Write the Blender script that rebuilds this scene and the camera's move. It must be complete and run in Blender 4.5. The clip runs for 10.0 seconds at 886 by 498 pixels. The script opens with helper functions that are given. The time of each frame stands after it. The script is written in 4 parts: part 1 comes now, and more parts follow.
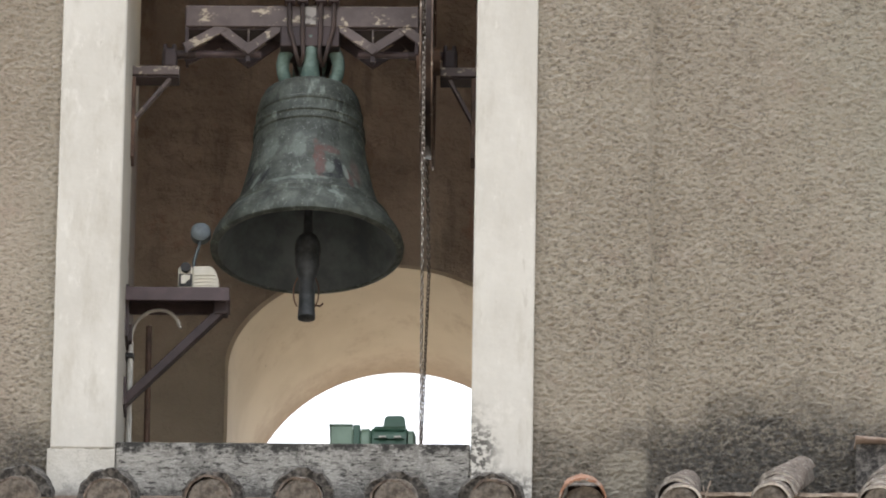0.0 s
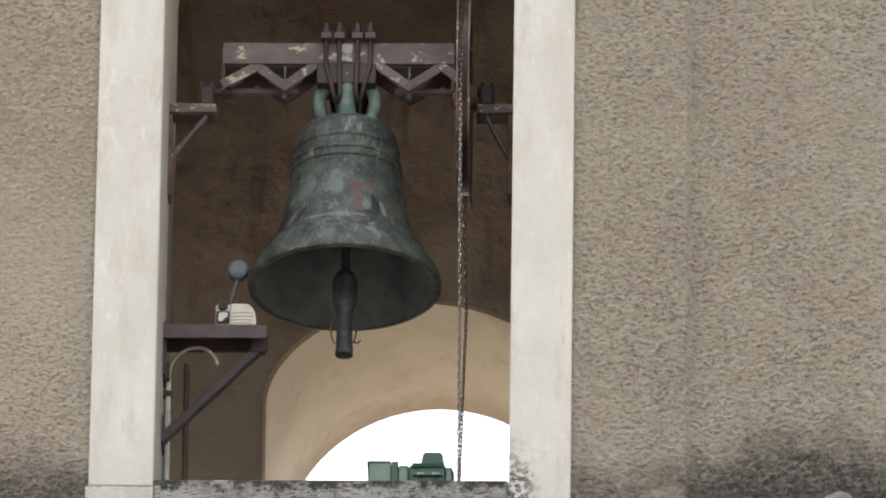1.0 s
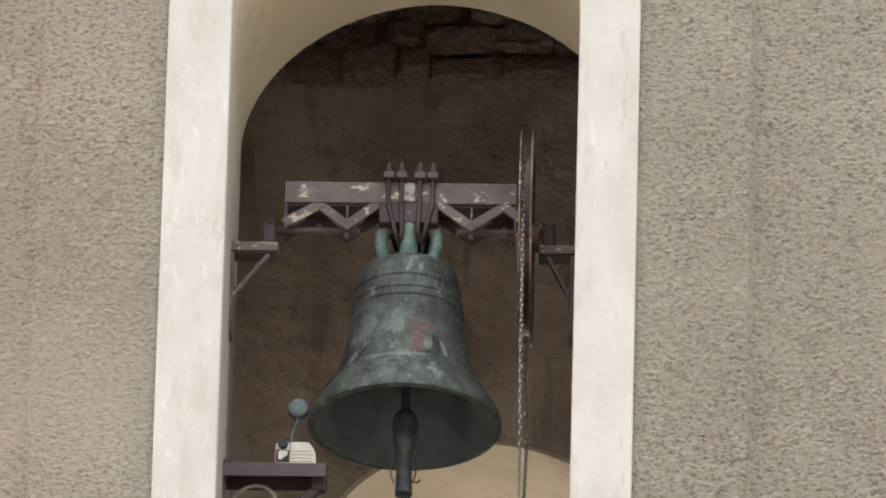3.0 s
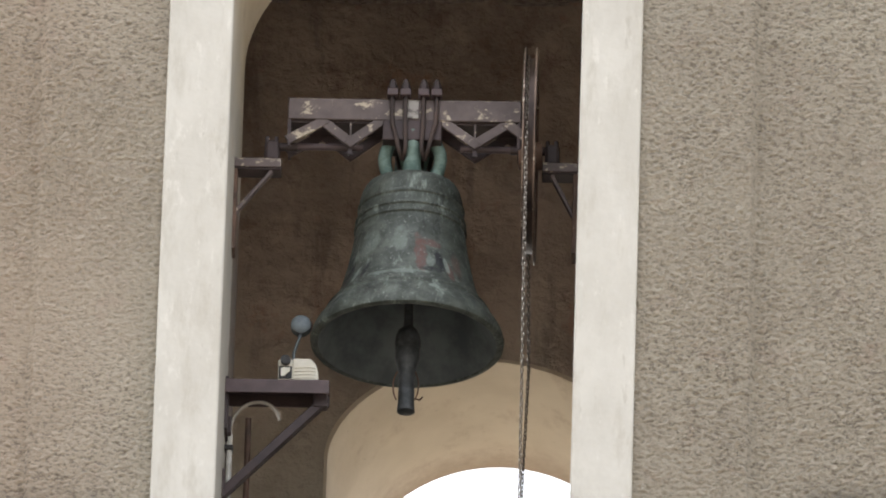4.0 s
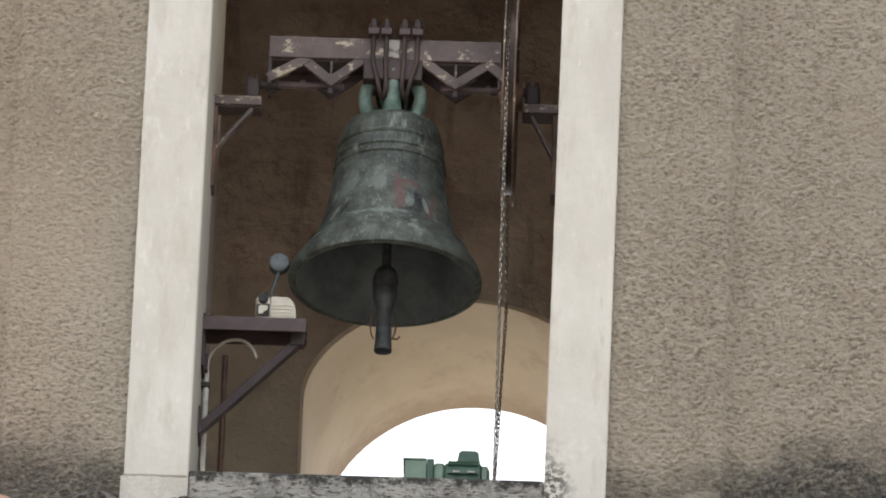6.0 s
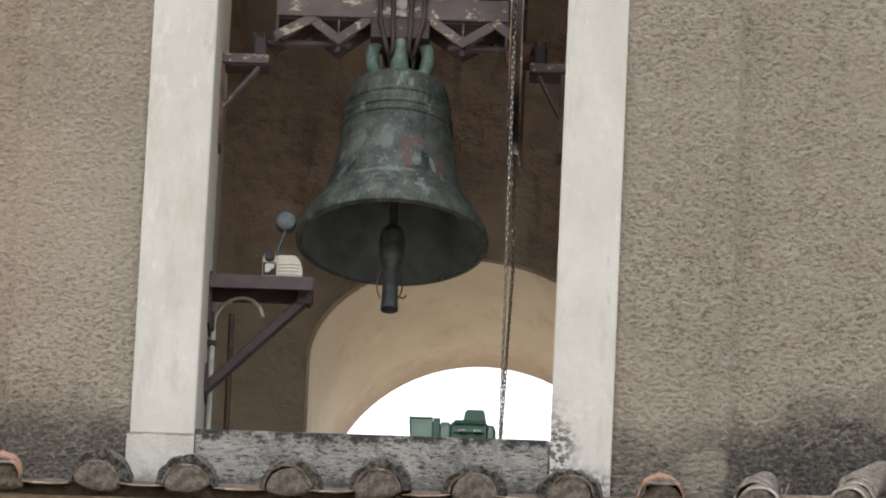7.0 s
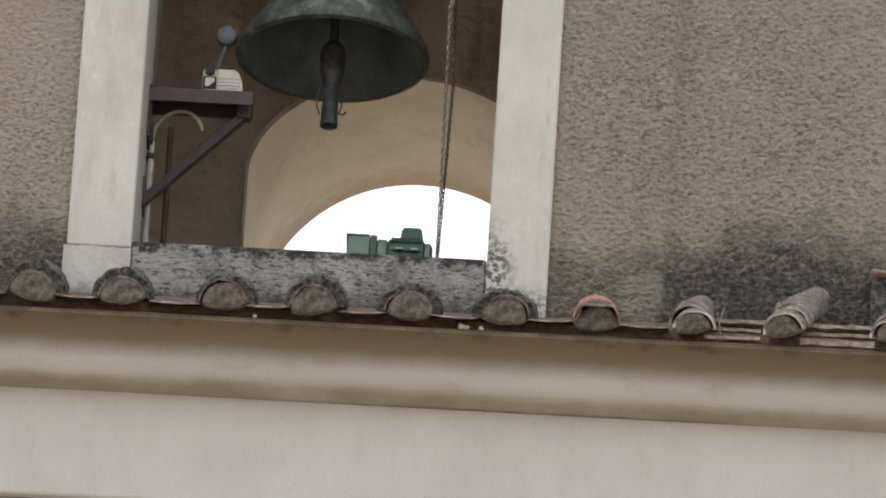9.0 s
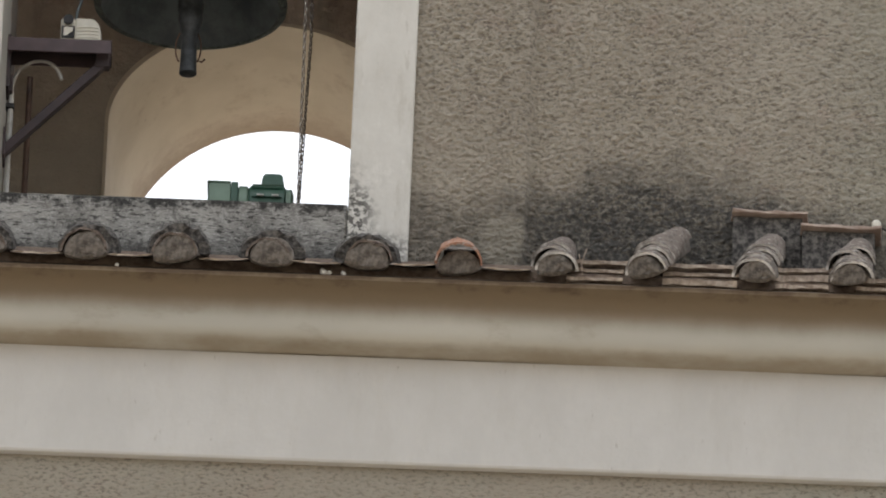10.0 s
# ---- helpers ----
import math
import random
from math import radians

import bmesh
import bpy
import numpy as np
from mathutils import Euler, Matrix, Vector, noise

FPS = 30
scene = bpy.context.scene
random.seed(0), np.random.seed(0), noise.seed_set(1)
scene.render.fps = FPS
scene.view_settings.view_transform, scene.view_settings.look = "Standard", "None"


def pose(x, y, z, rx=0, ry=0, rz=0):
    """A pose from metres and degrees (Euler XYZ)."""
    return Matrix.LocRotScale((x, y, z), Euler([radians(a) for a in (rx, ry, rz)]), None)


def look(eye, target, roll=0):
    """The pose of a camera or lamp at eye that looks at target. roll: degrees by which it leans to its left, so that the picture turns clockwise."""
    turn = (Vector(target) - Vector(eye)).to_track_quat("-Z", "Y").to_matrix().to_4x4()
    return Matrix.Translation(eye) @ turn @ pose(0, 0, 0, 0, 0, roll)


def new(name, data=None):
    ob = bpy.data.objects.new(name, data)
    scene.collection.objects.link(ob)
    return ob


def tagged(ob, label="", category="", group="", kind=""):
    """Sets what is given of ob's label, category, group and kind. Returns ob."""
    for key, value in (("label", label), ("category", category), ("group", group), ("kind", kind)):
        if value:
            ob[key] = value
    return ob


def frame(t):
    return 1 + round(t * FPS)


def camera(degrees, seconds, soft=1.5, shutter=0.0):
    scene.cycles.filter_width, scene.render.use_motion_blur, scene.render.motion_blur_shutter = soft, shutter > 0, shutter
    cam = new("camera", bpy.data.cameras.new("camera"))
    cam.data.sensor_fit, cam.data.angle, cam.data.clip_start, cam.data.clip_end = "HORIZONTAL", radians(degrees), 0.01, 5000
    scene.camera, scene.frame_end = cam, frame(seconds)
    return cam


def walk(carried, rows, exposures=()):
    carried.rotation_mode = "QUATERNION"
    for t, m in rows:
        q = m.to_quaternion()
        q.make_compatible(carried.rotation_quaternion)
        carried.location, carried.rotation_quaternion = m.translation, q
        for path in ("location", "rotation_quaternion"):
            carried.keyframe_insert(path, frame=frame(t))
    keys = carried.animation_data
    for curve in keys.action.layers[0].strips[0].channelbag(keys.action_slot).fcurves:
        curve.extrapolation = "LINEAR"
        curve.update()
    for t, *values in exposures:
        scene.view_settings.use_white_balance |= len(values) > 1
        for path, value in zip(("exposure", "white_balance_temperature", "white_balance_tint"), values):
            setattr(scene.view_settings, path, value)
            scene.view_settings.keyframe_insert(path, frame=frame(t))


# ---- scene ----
FOV = 3.5084
EYE = (1.079, -37.0, 1.6)
WALK = [
    (0, 0.4249, 20.6303, 0.83),
    (0.3, 0.2535, 20.5972, 0.90),
    (0.5, 0.2230, 20.6077, 0.85),
    (1, 0.3162, 20.7483, 0.69),
    (1.3, 0.3562, 20.8568, 0.61),
    (1.5, 0.3333, 21.2294, 0.75),
    (1.8, 0.2873, 21.7015, 0.86),
    (2, 0.2573, 21.7872, 1.04),
    (2.5, 0.1546, 21.8157, 1.28),
    (2.7, 0.1846, 21.4551, 1.37),
    (3, 0.1322, 21.2037, 1.39),
    (3.2, 0.1085, 21.1513, 1.34),
    (4.3, 0.1314, 20.9048, 1.80),
    (4.5, 0.1276, 20.9133, 1.87),
    (5, 0.1272, 20.8914, 2.01),
    (5.5, 0.1342, 20.8243, 2.19),
    (5.8, 0.1425, 20.6954, 2.38),
    (6, 0.1965, 20.7402, 2.33),
    (6.2, 0.1832, 20.6857, 2.34),
    (7.3, 0.1892, 20.5754, 2.78),
    (7.5, 0.1867, 20.5276, 3.05),
    (8, 0.2341, 20.3406, 3.42),
    (8.5, 0.2064, 20.1468, 3.81),
    (8.8, 0.2913, 20.0524, 3.95),
    (9, 0.3850, 20.0307, 3.50),
    (9.5, 0.6253, 19.9517, 2.94),
    (10, 0.7880, 19.8741, 2.33),
]
cam = camera(FOV, 10.0, soft=1.9)
walk(cam, [(t, look(EYE, (ax, 0.0, az), lean)) for t, ax, az, lean in WALK],
     exposures=[(0.0, 1.7), (1.5, 1.75), (2.3, 1.95), (4.5, 1.72), (6.0, 1.65), (7.5, 1.52), (8.5, 1.35), (9.5, 1.18), (10.0, 1.15)])

# ---- light ----
world = bpy.data.worlds.new("world")
scene.world = world
world.use_nodes = True
wn, wl = world.node_tree.nodes, world.node_tree.links
sky = wn.new("ShaderNodeTexSky")
sky.sky_type, sky.sun_disc = "NISHITA", False
sky.sun_elevation, sky.sun_rotation = radians(78), radians(321.3)
sky.air_density, sky.dust_density = 1.0, 4.0
pale = wn.new("ShaderNodeHueSaturation")
pale.inputs["Saturation"].default_value = 0.22
wl.new(sky.outputs[0], pale.inputs["Color"])
wl.new(pale.outputs[0], wn["Background"].inputs["Color"])
wn["Background"].inputs["Strength"].default_value = 0.15
sun = new("sun", bpy.data.lights.new("sun", "SUN"))
sun.data.energy, sun.data.angle, sun.data.color = 0.7, radians(40), (1.0, 0.96, 0.90)
sun.matrix_world = look((-4, 5, 30), (0, 0, 0))


# ---- materials ----
class Mat:
    """A node material with short calls for its nodes."""

    def __init__(self, name, rough=0.8, metal=0.0):
        self.m = bpy.data.materials.new(name)
        self.m.use_nodes = True
        self.n, self.l = self.m.node_tree.nodes, self.m.node_tree.links
        self.b = self.n["Principled BSDF"]
        self.b.inputs["Roughness"].default_value = rough
        self.b.inputs["Metallic"].default_value = metal
        self.co = self.n.new("ShaderNodeTexCoord").outputs["Object"]

    def put(self, sock, v):
        if isinstance(v, bpy.types.NodeSocket):
            self.l.new(v, sock)
        else:
            sock.default_value = v

    def scaled(self, sx, sy, sz, shift=(0, 0, 0)):
        k = self.n.new("ShaderNodeMapping")
        k.inputs["Scale"].default_value, k.inputs["Location"].default_value = (sx, sy, sz), shift
        self.l.new(self.co, k.inputs["Vector"])
        return k.outputs[0]

    def noise(self, scale, detail=3.0, rough=0.55, vec=None):
        k = self.n.new("ShaderNodeTexNoise")
        k.inputs["Scale"].default_value, k.inputs["Detail"].default_value, k.inputs["Roughness"].default_value = scale, detail, rough
        self.l.new(vec or self.co, k.inputs["Vector"])
        return k.outputs["Fac"]

    def cells(self, scale, vec=None, out="Distance"):
        k = self.n.new("ShaderNodeTexVoronoi")
        k.inputs["Scale"].default_value = scale
        self.l.new(vec or self.co, k.inputs["Vector"])
        return k.outputs[out]

    def span(self, v, a, b, c=0.0, d=1.0):
        k = self.n.new("ShaderNodeMapRange")
        k.interpolation_type = "SMOOTHSTEP"
        self.put(k.inputs["Value"], v)
        for name, x in zip(("From Min", "From Max", "To Min", "To Max"), (a, b, c, d)):
            k.inputs[name].default_value = x
        return k.outputs[0]

    def calc(self, op, a, b=0.0):
        k = self.n.new("ShaderNodeMath")
        k.operation = op
        self.put(k.inputs[0], a)
        self.put(k.inputs[1], b)
        return k.outputs[0]

    def mix(self, f, a, b, kind="MIX"):
        k = self.n.new("ShaderNodeMix")
        k.data_type, k.blend_type = "RGBA", kind
        self.put(k.inputs[0], f)
        for i, v in ((6, a), (7, b)):
            self.put(k.inputs[i], (*v, 1.0) if isinstance(v, tuple) else v)
        return k.outputs[2]

    def axes(self):
        k = self.n.new("ShaderNodeSeparateXYZ")
        self.l.new(self.co, k.inputs[0])
        return k.outputs

    def random(self):
        return self.n.new("ShaderNodeObjectInfo").outputs["Random"]

    def done(self, colour, bump=None, strength=0.5, depth=0.01, rough=None):
        self.put(self.b.inputs["Base Color"], (*colour, 1.0) if isinstance(colour, tuple) else colour)
        if rough is not None:
            self.put(self.b.inputs["Roughness"], rough)
        if bump is not None:
            k = self.n.new("ShaderNodeBump")
            k.inputs["Strength"].default_value, k.inputs["Distance"].default_value = strength, depth
            self.l.new(bump, k.inputs["Height"])
            self.l.new(k.outputs[0], self.b.inputs["Normal"])
        return self.m


def blob(m, ax, cx, cz, rx, rz, edge, wob, slant=0.0):
    """A stain with a ragged edge: 1 inside, 0 outside."""
    across = m.calc("SUBTRACT", ax[0], cx)
    if slant:
        across = m.calc("SUBTRACT", across, m.calc("MULTIPLY", m.calc("SUBTRACT", ax[2], cz), slant))
    dx = m.calc("DIVIDE", across, rx)
    dz = m.calc("DIVIDE", m.calc("SUBTRACT", ax[2], cz), rz)
    d = m.calc("SQRT", m.calc("ADD", m.calc("MULTIPLY", dx, dx), m.calc("MULTIPLY", dz, dz)))
    d = m.calc("ADD", d, m.calc("MULTIPLY", m.calc("SUBTRACT", m.noise(*wob), 0.5), 1.2))
    return m.span(d, 1.0 - edge, 1.0 + edge, 1.0, 0.0)


def roughcast():
    m = Mat("roughcast_render", 0.95)
    ax = m.axes()
    tilt = m.n.new("ShaderNodeMapping")
    tilt.inputs["Rotation"].default_value = (0, radians(17), 0)
    tilt.inputs["Scale"].default_value = (0.9, 1.0, 1.7)
    m.l.new(m.co, tilt.inputs["Vector"])
    throw = tilt.outputs[0]
    coarse = m.span(m.noise(1.7, 3, 0.5, m.scaled(1, 1, 0.6, (2, 2, 4))), 0.35, 0.65)
    grain = m.noise(66, 3.5, 0.66, throw)
    clot = m.cells(44, throw)
    tone = m.span(m.noise(2.2, 4, 0.6), 0.3, 0.72)
    c = m.mix(tone, (0.332, 0.294, 0.237), (0.374, 0.337, 0.273))
    c = m.mix(m.span(m.noise(1.1, 3, 0.5, m.scaled(1, 1, 0.35, (3, 0, 7))), 0.42, 0.66, 0.0, 0.9), c, (0.338, 0.321, 0.261))
    c = m.mix(m.span(m.noise(9, 3, 0.6, m.scaled(1, 1, 0.8, (1, 6, 2))), 0.55, 0.75, 0.0, 0.6), c, (0.348, 0.288, 0.236))
    # raised grain lightened, pits darkened: shade of the relief put into the colour
    c = m.mix(m.span(grain, 0.52, 0.74, 0.0, 0.5), c, m.mix(1.0, c, (1.22, 1.22, 1.2), "MULTIPLY"))
    pit = m.calc("MULTIPLY", m.span(m.calc("SUBTRACT", grain, m.calc("MULTIPLY", clot, 0.10)), 0.31, 0.45, 1.0, 0.0), m.span(coarse, 0.0, 1.0, 0.27, 0.58))
    c = m.mix(m.span(ax[0], -1.30, -0.55, 0.75, 0.0), c, m.mix(1.0, c, (1.10, 0.985, 0.94), "MULTIPLY"))
    c = m.mix(pit, c, (0.079, 0.065, 0.050))
    c = m.mix(m.span(m.noise(40, 2.5, 0.6, m.scaled(0.9, 1, 1.6, (8, 3, 5))), 0.22, 0.29, 0.6, 0.0), c, (0.055, 0.047, 0.038))
    # damp growth over the lean-to tiles
    low = m.calc("ADD", ax[2], m.calc("MULTIPLY", m.calc("SUBTRACT", m.noise(5, 5, 0.65), 0.5), 0.22))
    speck = m.span(m.noise(60, 4, 0.7), 0.35, 0.6, 0.45, 1.0)
    c = m.mix(m.calc("MULTIPLY", m.calc("MULTIPLY", m.span(low, 19.95, 20.09, 0.74, 0.0), m.span(ax[2], 19.5, 19.6)), speck), c, (0.076, 0.069, 0.058))
    c = m.mix(m.calc("MULTIPLY", blob(m, ax, 1.42, 19.90, 0.45, 0.25, 0.30, (6, 5, 0.65)), m.calc("MULTIPLY", speck, 0.95)), c, (0.056, 0.054, 0.050))
    c = m.mix(m.calc("MULTIPLY", blob(m, ax, -1.0, 19.86, 0.42, 0.22, 0.4, (6, 5, 0.65)), m.calc("MULTIPLY", speck, 0.7)), c, (0.066, 0.061, 0.054))
    c = m.mix(m.calc("MULTIPLY", blob(m, ax, 0.955, 19.91, 0.065, 0.085, 0.3, (14, 3, 0.6)), 0.8), c, (0.299, 0.273, 0.220))
    c = m.mix(m.calc("MULTIPLY", blob(m, ax, 1.19, 20.92, 0.025, 0.025, 0.6, (40, 4, 0.7)), 0.25), c, (0.160, 0.140, 0.115))
    h = m.calc("SUBTRACT", m.calc("MULTIPLY", grain, 1.3), m.calc("MULTIPLY", clot, 0.5))
    return m.done(c, h, 0.8, 0.012)


def white_plaster(name="white_plaster", base=(0.60, 0.585, 0.538), dim=(0.515, 0.498, 0.452), dirt=0.45):
    m = Mat(name, 0.85)
    c = m.mix(m.span(m.noise(5, 5, 0.7, m.scaled(1, 1, 0.6)), 0.3, 0.72), dim, base)
    c = m.mix(m.span(m.noise(9, 5, 0.7, m.scaled(1.6, 1, 0.45, (5, 1, 2))), 0.48, 0.70, 0.0, dirt), c, (0.44, 0.415, 0.36))
    c = m.mix(m.span(m.noise(16, 6, 0.72, m.scaled(1.5, 1, 0.6, (9, 4, 1))), 0.58, 0.68, 0.0, 0.65 * dirt), c, (0.72, 0.705, 0.66))
    c = m.mix(m.span(m.noise(6, 6, 0.72, m.scaled(2.2, 1, 0.5, (2, 8, 4))), 0.62, 0.70, 0.0, 0.8 * dirt), c, (0.37, 0.345, 0.295))
    c = m.mix(m.span(m.noise(38, 4, 0.7, m.scaled(1.4, 1, 0.5)), 0.66, 0.74, 0.0, 0.35), c, (0.28, 0.25, 0.21))
    ax = m.axes()
    mould = m.calc("MULTIPLY", blob(m, ax, 0.525, 19.93, 0.055, 0.16, 0.5, (18, 5, 0.7)), m.span(m.noise(48, 5, 0.75), 0.44, 0.54, 0.0, 0.9))
    c = m.mix(mould, c, (0.05, 0.047, 0.042))
    c = m.mix(m.calc("MULTIPLY", blob(m, ax, 0.60, 19.84, 0.10, 0.06, 0.5, (20, 5, 0.7)), m.span(m.noise(40, 5, 0.75), 0.42, 0.55, 0.0, 0.8)), c, (0.07, 0.065, 0.058))
    c = m.mix(m.calc("MULTIPLY", blob(m, ax, 0.59, 20.09, 0.07, 0.05, 0.6, (22, 5, 0.75)), m.span(m.noise(30, 5, 0.7), 0.42, 0.6, 0.0, 0.4)), c, (0.70, 0.68, 0.63))
    return m.done(c, m.noise(26, 5, 0.6), 0.3, 0.006)


def jamb_foot():
    m = Mat("cracked_plaster", 0.9)
    ax = m.axes()
    c = m.mix(m.span(m.noise(9, 5, 0.7), 0.35, 0.68), (0.46, 0.44, 0.392), (0.575, 0.556, 0.505))
    c = m.mix(m.span(m.calc("ABSOLUTE", m.calc("SUBTRACT", m.noise(5, 5, 0.65), 0.5)), 0.0, 0.006, 0.4, 0.0), c, (0.16, 0.145, 0.125))
    c = m.mix(m.span(m.noise(22, 6, 0.75), 0.57, 0.68, 0.0, 0.45), c, (0.22, 0.20, 0.175))
    damp = m.calc("ADD", ax[2], m.calc("MULTIPLY", m.calc("SUBTRACT", m.noise(14, 5, 0.7), 0.5), 0.12))
    c = m.mix(m.span(damp, 19.815, 19.86, 0.7, 0.0), c, (0.10, 0.092, 0.082))
    return m.done(c, m.noise(30, 5, 0.65), 0.5, 0.01)


def weathered_sill():
    m = Mat("weathered_cement", 0.95)
    ax = m.axes()
    c = m.mix(m.span(m.noise(6, 5, 0.65, m.scaled(1, 1, 2.0)), 0.35, 0.66), (0.165, 0.160, 0.146), (0.36, 0.35, 0.32))
    c = m.mix(m.span(m.noise(120, 6, 0.8, m.scaled(0.8, 1, 1.3)), 0.48, 0.62, 0.0, 0.7), c, (0.46, 0.45, 0.42))
    c = m.mix(m.span(m.noise(70, 6, 0.78, m.scaled(0.45, 1, 1.6, (4, 2, 8))), 0.53, 0.59, 0.0, 0.9), c, (0.026, 0.025, 0.023))
    c = m.mix(m.span(m.noise(11, 6, 0.75, m.scaled(1, 1, 0.7, (1, 2, 3))), 0.54, 0.64, 0.0, 0.75), c, (0.05, 0.048, 0.044))
    top = m.calc("ADD", ax[2], m.calc("MULTIPLY", m.calc("SUBTRACT", m.noise(34, 5, 0.7), 0.5), 0.11))
    c = m.mix(m.calc("MULTIPLY", m.span(top, 19.965, 19.985, 0.0, 0.95), m.span(m.noise(12, 6, 0.75, m.scaled(1, 1, 1, (3, 1, 9))), 0.40, 0.52)), c, (0.026, 0.025, 0.023))
    c = m.mix(m.span(m.noise(90, 4, 0.7, m.scaled(1, 1, 1, (7, 7, 2))), 0.68, 0.73, 0.0, 0.9), c, (0.62, 0.61, 0.58))
    c = m.mix(m.span(top, 19.81, 19.87, 0.85, 0.0), c, (0.040, 0.038, 0.036))
    return m.done(c, m.noise(60, 6, 0.75, m.scaled(0.6, 1, 1.4)), 0.7, 0.012)


def cornice_paint():
    m = Mat("stained_shaded_cornice_paint", 0.8)
    ax = m.axes()
    c = m.mix(m.span(m.noise(2.5, 4, 0.6, m.scaled(0.5, 1, 1)), 0.35, 0.7), (0.455, 0.442, 0.385), (0.52, 0.507, 0.445))
    # brown soffit shade painted in by height; drip stains roughen its edge
    ragged_z = m.calc("ADD", ax[2], m.calc("MULTIPLY", m.calc("SUBTRACT", m.noise(5, 5, 0.65, m.scaled(0.9, 1, 0.3)), 0.5), 0.032))
    c = m.mix(m.span(ragged_z, 19.535, 19.608, 0.0, 0.95), c, (0.178, 0.132, 0.080))
    # shade under the lower moulding, browned into the colour
    c = m.mix(m.span(ragged_z, 19.487, 19.506, 0.75, 0.0), c, (0.27, 0.215, 0.145))
    c = m.mix(m.span(m.noise(6, 5, 0.7, m.scaled(0.5, 1, 1)), 0.56, 0.7, 0.0, 0.25), c, (0.22, 0.16, 0.10))
    # lit top edge darkened in the colour, with ragged blotches
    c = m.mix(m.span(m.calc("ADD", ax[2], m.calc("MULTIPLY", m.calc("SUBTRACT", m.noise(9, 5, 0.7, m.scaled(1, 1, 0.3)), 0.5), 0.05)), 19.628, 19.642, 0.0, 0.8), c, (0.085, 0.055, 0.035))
    return m.done(c, m.noise(18, 4, 0.6), 0.25, 0.006)


def dark_plaster():
    m = Mat("old_brown_plaster", 0.95)
    c = m.mix(m.span(m.noise(2.4, 5, 0.62), 0.34, 0.68), (0.36, 0.292, 0.246), (0.56, 0.466, 0.396))
    c = m.mix(m.span(m.noise(6, 6, 0.7, m.scaled(1, 1, 0.8, (2, 5, 1))), 0.56, 0.66, 0.0, 0.6), c, (0.41, 0.265, 0.20))
    c = m.mix(m.span(m.noise(3.2, 5, 0.65, m.scaled(2.6, 1, 0.5, (7, 0, 3))), 0.55, 0.68, 0.0, 0.6), c, (0.20, 0.165, 0.14))
    c = m.mix(m.span(m.noise(5, 6, 0.75, m.scaled(1.2, 1, 0.8, (8, 2, 5))), 0.52, 0.62, 0.0, 0.45), c, (0.24, 0.165, 0.13))
    c = m.mix(m.span(m.noise(7, 6, 0.75, m.scaled(1.2, 1, 0.9, (1, 7, 3))), 0.58, 0.68, 0.0, 0.4), c, (0.60, 0.51, 0.43))
    low = m.calc("ADD", m.axes()[2], m.calc("MULTIPLY", m.calc("SUBTRACT", m.noise(2.2, 5, 0.65, m.scaled(1.6, 1, 0.5, (5, 3, 1))), 0.5), 1.2))
    c = m.mix(m.span(low, 22.0, 22.8, 0.75, 0.0), c, m.mix(m.noise(5, 5, 0.7), (0.40, 0.37, 0.31), (0.62, 0.58, 0.49)))
    h = m.calc("ADD", m.noise(9, 6, 0.6), m.calc("MULTIPLY", m.noise(3, 3, 0.6), 1.5))
    return m.done(c, h, 0.8, 0.05)


def stone_mat():
    m = Mat("rubble_stone", 0.95)
    c = m.mix(m.span(m.noise(8, 5, 0.65), 0.35, 0.68), (0.24, 0.20, 0.18), (0.60, 0.52, 0.46))
    c = m.mix(m.random(), m.mix(1.0, c, (0.6, 0.58, 0.55), "MULTIPLY"), c)
    return m.done(c, m.noise(20, 6, 0.7), 0.9, 0.02)


def cream_reveal(name, a, b, edge=4.30, zlim=99.0, stain=(0.34, 0.235, 0.16), much=0.6, ragged=0.3, fade=0.25, low=None):
    m = Mat(name, 0.85)
    ax = m.axes()
    c = m.mix(m.span(m.noise(2.6, 4, 0.6), 0.35, 0.7), a, b)
    # greyer below the springing: the jamb's shade is put into the colour
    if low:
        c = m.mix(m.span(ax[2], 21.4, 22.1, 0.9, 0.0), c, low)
    c = m.mix(m.span(m.noise(4, 5, 0.7, m.scaled(1, 0.7, 1, (3, 3, 3))), 0.54, 0.7, 0.0, 0.4), c, (0.36, 0.27, 0.19))
    c = m.mix(m.span(m.noise(30, 4, 0.7), 0.68, 0.76, 0.0, 0.6), c, (0.16, 0.13, 0.10))
    torn = m.calc("ADD", ax[1], m.calc("MULTIPLY", m.calc("SUBTRACT", m.noise(16, 5, 0.7), 0.5), ragged))
    c = m.mix(m.calc("MULTIPLY", m.span(torn, edge, edge + fade, 0.0, much), m.span(ax[2], zlim - 0.04, zlim, 1.0, 0.0)), c, stain)
    return m.done(c, m.noise(16, 5, 0.6), 0.35, 0.012)


